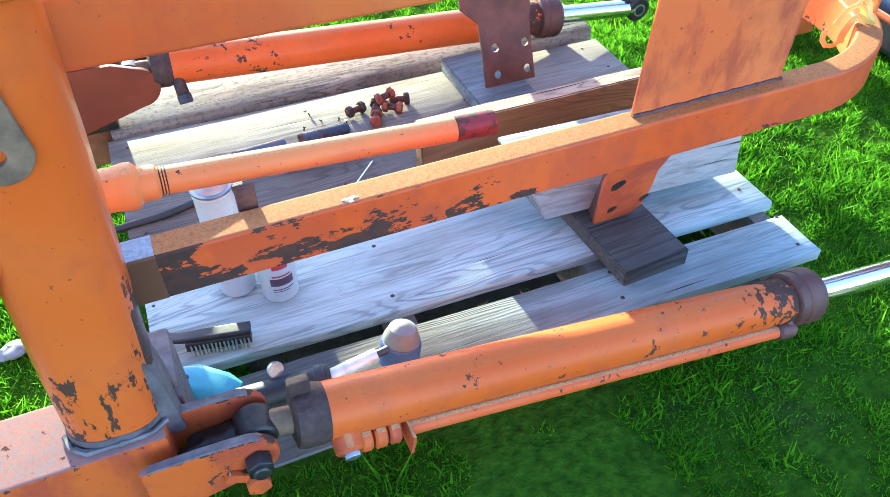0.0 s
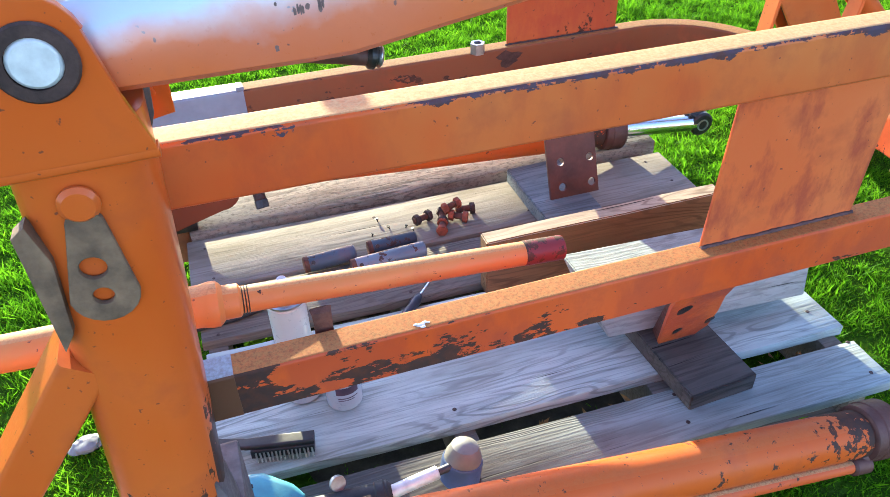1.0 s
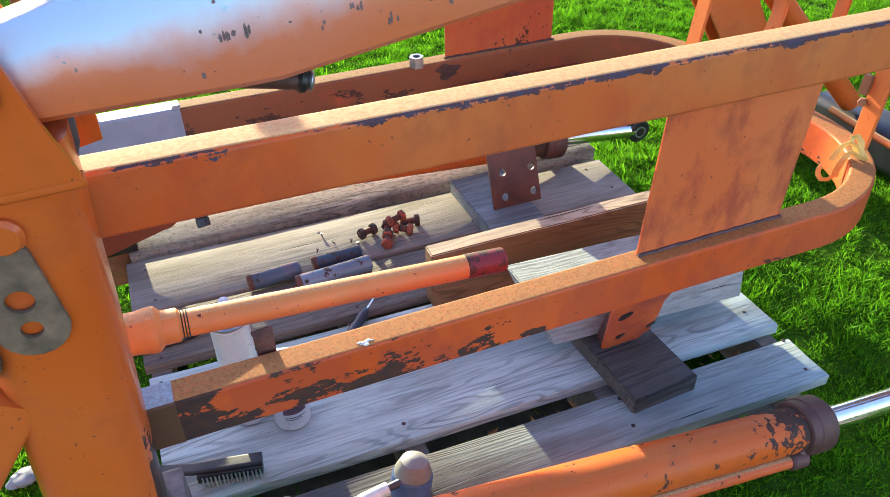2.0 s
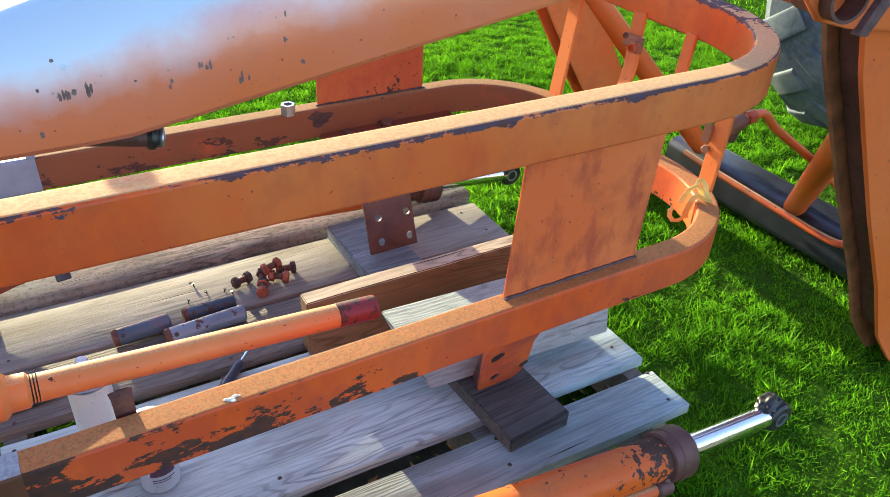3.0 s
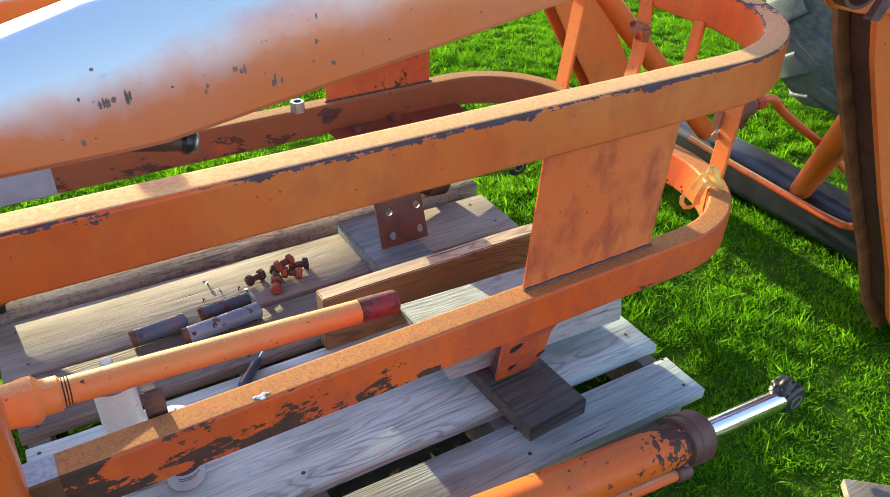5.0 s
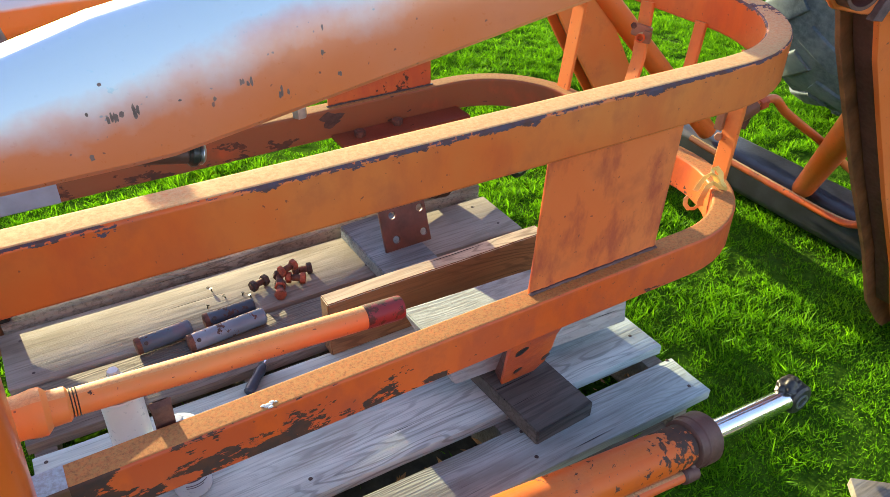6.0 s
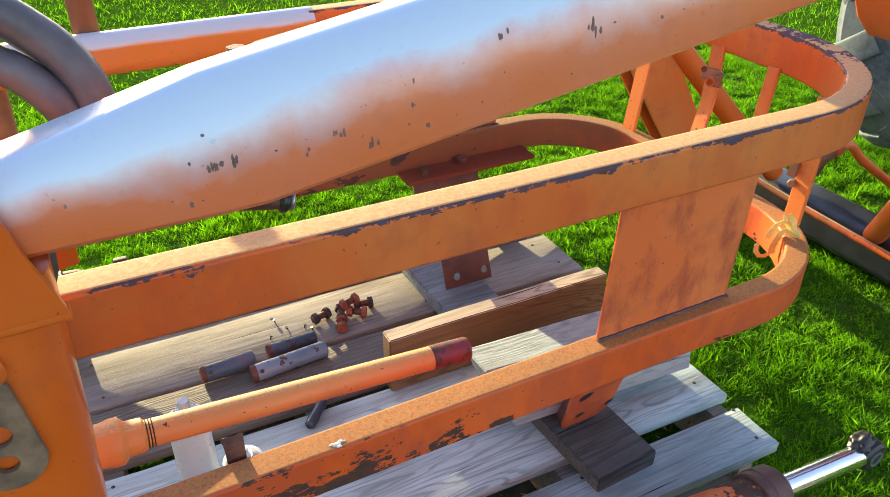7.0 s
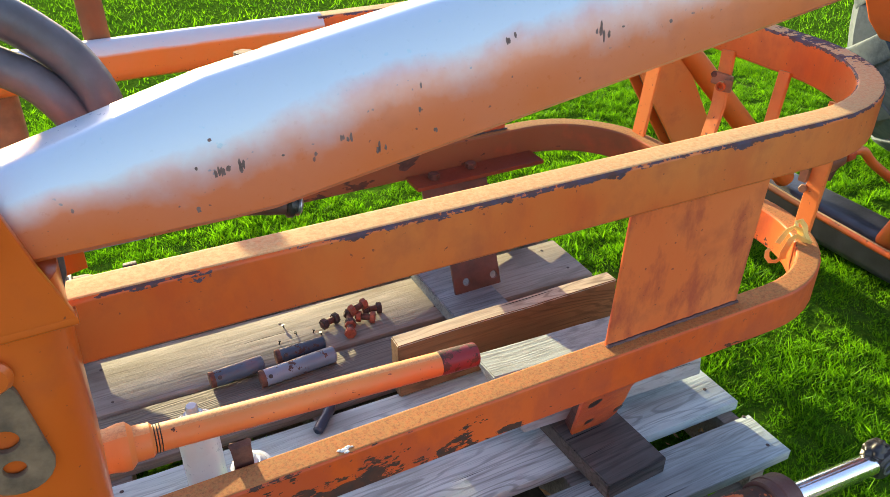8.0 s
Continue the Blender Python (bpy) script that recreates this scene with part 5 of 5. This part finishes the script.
mallet = thing("rubber_mallet", "grey and blue rubber mallet head on the pallet", "mallet")
m_ = axis_matrix((0.272, 0.835, 0.1305), (0.290, 0.845, 0.215))[0]
part("head", lathe([(0.022, 0), (0.029, 0.004), (0.032, 0.03), (0.030, 0.055), (0.022, 0.074), (0.010, 0.081), (0, 0.082)], m_, 32), GREYPLASTIC, mallet, "pale grey domed head")
part("base_sleeve", lathe([(0.0315, 0.004), (0.0340, 0.008), (0.0338, 0.044), (0.0318, 0.048)], m_, 32), BLUEPLASTIC, mallet, "dark blue lower sleeve")
grinder = thing("angle_grinder", "teal and black power tool with bright shaft lying on the pallet", "power tool")
part("shaft", rod((0.155, 0.822, 0.168), (0.236, 0.827, 0.178), 0.011, 0.002), PALESHAFT, grinder, "pale worn steel shaft")
part("shaft_tip", rod((0.236, 0.827, 0.178), (0.262, 0.829, 0.181), 0.0065), DARKSTEEL, grinder)
part("grip", rod((-0.02, 0.838, 0.160), (0.158, 0.822, 0.168), 0.021, 0.006), RUBBER, grinder, "black rubber grip")
part("housing", sweep([(-0.13, 0.90, 0.158), (-0.085, 0.895, 0.165), (-0.04, 0.882, 0.168), (0.0, 0.862, 0.163), (0.02, 0.852, 0.16)], rounded(0.062, 0.052, 0.018, 4), scales=[0.7, 1.05, 1.1, 0.85, 0.5]), TEAL, grinder, "teal plastic housing")
part("lock_ring", lathe([(0.009, -0.004), (0.0125, -0.004), (0.0135, 0.0), (0.0125, 0.004), (0.009, 0.004)], pose(0.079, 0.852, 0.188, 62, 0, 20), 24), STEEL, grinder, "bare steel lock ring")
part("collar", rod((0.130, 0.8235, 0.1668), (0.150, 0.8222, 0.1677), 0.0235, 0.004), RUBBER, grinder)
part("screw", hex_head(Matrix.Translation((-0.050, 0.884, 0.196)), 0.008, 0.003), DARKSTEEL, grinder)


def steel_pin(p0, p1, r, mat, label, hole=True):
    c = thing("steel_pin", label, "steel pin", "loose steel pins", p0)
    b = part("pin_body", rod(p0, p1, r, 0.003, 32), mat, c)
    d = (Vector(p1) - Vector(p0)).normalized()
    part("rusty_end", lathe([(r * 0.7, -0.0008), (r * 0.93, 0.0), (r * 1.008, 0.003), (r * 1.006, 0.010), (r * 0.99, 0.011)], axis_matrix(p0, p1)[0], 32), RUST, b)
    if hole:
        q = Vector(p0) + d * 0.02 + Vector((0, -r * 0.75, r * 0.6))
        part("cross_hole", rod(q, q + Vector((0, -r * 0.30, r * 0.24)), 0.0045), GREASE, b)
    return c


steel_pin((0.128, 1.468, 0.149), (0.246, 1.476, 0.149), 0.0185, WORNPIN, "dark worn steel pin lying on the pallet")
steel_pin((0.276, 1.478, 0.149), (0.390, 1.480, 0.149), 0.0175, WORNPIN, "dark worn steel pin behind a brighter one")
steel_pin((0.226, 1.422, 0.1495), (0.398, 1.433, 0.1495), 0.0192, BRIGHTPIN, "bright worn steel pin lying on the pallet")


def bolt(x, y, z, yaw, tilt, mat, label):
    c = thing("rusty_bolt", label, "bolt", "pile of rusty bolts", (x, y, z))
    m = pose(x, y, z, 0, tilt, yaw) @ Matrix.Scale(0.84, 4)
    part("head", hex_head(m @ Matrix.Translation((0, 0, -0.014)), 0.030, 0.014), mat, c)
    own = lathe([(0.0095, 0), (0.0095, 0.022)] + [(0.0095 - 0.0012 * (i % 2), 0.022 + 0.0016 * i) for i in range(12)] + [(0.008, 0.043)], m, 16)
    part("shank", own, RUST, c)
    nutm = m @ Matrix.Translation((0, 0, 0.026))
    part("nut", hex_head(nutm, 0.029, 0.014), mat, c)


for q in ((0.432, 1.566, 0.147, 200, 88, DARKRUST, "dark rusty bolt with nut in the pile"), (0.470, 1.535, 0.147, 75, 86, DARKRUST, "dark rusty bolt with nut in the pile"),
          (0.492, 1.556, 0.168, 10, 80, REDRUST, "red rusty bolt with nut on the pile"), (0.560, 1.560, 0.147, 170, 90, DARKRUST, "dark rusty bolt with nut in the pile"),
          (0.528, 1.528, 0.147, 150, 88, REDRUST, "red rusty bolt with nut in the pile"), (0.455, 1.492, 0.147, 70, 92, REDRUST, "red rusty bolt with nut in the pile")):
    bolt(0.497 + (q[0] - 0.497) * 0.86, 1.541 + (q[1] - 1.541) * 0.86, TOP + (q[2] - TOP) * 0.85, *q[3:])

driver = thing("screwdriver", "dark-handled screwdriver lying on the pallet", "screwdriver")
part("handle", lathe([(0.006, 0), (0.0105, 0.004), (0.0115, 0.02), (0.0098, 0.045), (0.0115, 0.065), (0.008, 0.080), (0.0045, 0.086)], axis_matrix((0.287, 1.225, 0.143), (0.352, 1.300, 0.143))[0], 16), NAVY, driver)
part("blade", rod((0.343, 1.290, 0.143), (0.405, 1.360, 0.139), 0.0028, 0, 10), CHROME, driver)
for i, (x, y) in enumerate(((0.30, 1.545), (0.35, 1.565), (0.385, 1.552), (0.33, 1.60), (0.402, 1.535), (0.245, 1.50))):
    s = thing("loose_screw", "small dark screw sticking out of the board", "screw", "loose screws")
    a = Vector((x, y, TOP - 0.004))
    b = a + Vector((random.uniform(-0.005, 0.005), random.uniform(-0.003, 0.005), 0.010))
    part("shank", rod(a, b, 0.0016, 0, 8), GREASE, s)
    part("head", rod(b, b + (b - a).normalized() * 0.002, 0.0038, 0, 12), GREASE, s)
single("black_cable", hose([(-0.30, 1.36, 0.030), (-0.20, 1.352, 0.125), (-0.11, 1.352, 0.138), (-0.05, 1.356, 0.138), (0.0, 1.366, 0.138), (0.05, 1.385, 0.138), (0.085, 1.41, 0.137)], 0.0075), RUBBER,
       "black rubber cable lying across the pallet boards", "cable")
single("scrap_board", box((0.5, 0.16, 0.022), pose(1.395, 0.300, 0.013, 1, 0, -40.6), 0.003), TANWOOD, "pale scrap board lying in the grass", "board")
rag = bmesh.new()
bmesh.ops.create_icosphere(rag, subdivisions=4, radius=0.028)
for v in rag.verts:
    v.co *= 1 + 0.7 * abs(noise.noise(v.co * 28)) - 0.25 * abs(noise.noise(v.co * 60))
    v.co = Vector((v.co.x - 0.36, v.co.y * 0.8 + 1.24, max(0, v.co.z * 0.55) + 0.004))
single("grey_rag", rag, GREYCLOTH, "crumpled grey rag lying in the grass", "rag")

# ---- tractor beyond ----
tractor = thing("tractor", "red tractor with a dusty grey lugged tyre standing on the lawn", "tractor")


def wheel(cx, cy, r, wide, turn):
    m = Matrix.Translation((cx, cy, r - 0.02)) @ Matrix.Rotation(radians(turn), 4, "Z") @ Matrix.Rotation(radians(90), 4, "X")
    w = part("wheel", lathe([(r * 0.45, -wide * 0.2), (r * 0.55, -wide * 0.28), (r * 0.56, wide * 0.28), (r * 0.45, wide * 0.2)], m, 40), REDPAINT, tractor)
    part("tyre", lathe([(r * 0.55, -wide * 0.36), (r * 0.75, -wide * 0.5), (r * 0.90, -wide * 0.48), (r * 0.955, -wide * 0.36), (r * 0.965, 0), (r * 0.955, wide * 0.36), (r * 0.90, wide * 0.48), (r * 0.75, wide * 0.5),
                        (r * 0.55, wide * 0.36)], m, 64), TYRE, w)
    n = 17
    for i in range(n):
        for s in (-1, 1):
            a0 = 2 * math.pi * (i + (0.5 if s > 0 else 0)) / n
            pts = []
            for f in (0, 0.35, 0.7, 1.0):
                a = a0 + f * 0.20
                rr = r * (0.948 if f < 0.8 else 0.905)
                pts.append(m @ Vector((rr * math.cos(a), rr * math.sin(a), s * wide * (0.02 + 0.42 * f))))
            part("lug", sweep(pts, rounded(r * 0.135, r * 0.060, r * 0.018, 2), up=tuple((pts[1] - m.translation).normalized())), TYRE, w)
    return w


wheel(2.98, 1.61, 0.68, 0.40, 0)
part("hood", box((1.6, 0.36, 0.48), pose(3.23, 1.135, 0.615, 0, 0, 0), 0.05, 4), REDPAINT, tractor)
part("hood_stripe", span((2.50, 0.9515, 0.52), (3.95, 0.9555, 0.56)), WHITE, tractor)
part("engine", box((1.45, 0.30, 0.25), pose(3.20, 1.15, 0.255, 0, 0, 0), 0.03), BLACKBAR, tractor)
part("axle", rod((2.98, 1.45, 0.60), (2.98, 1.15, 0.55), 0.07), BLACKBAR, tractor)
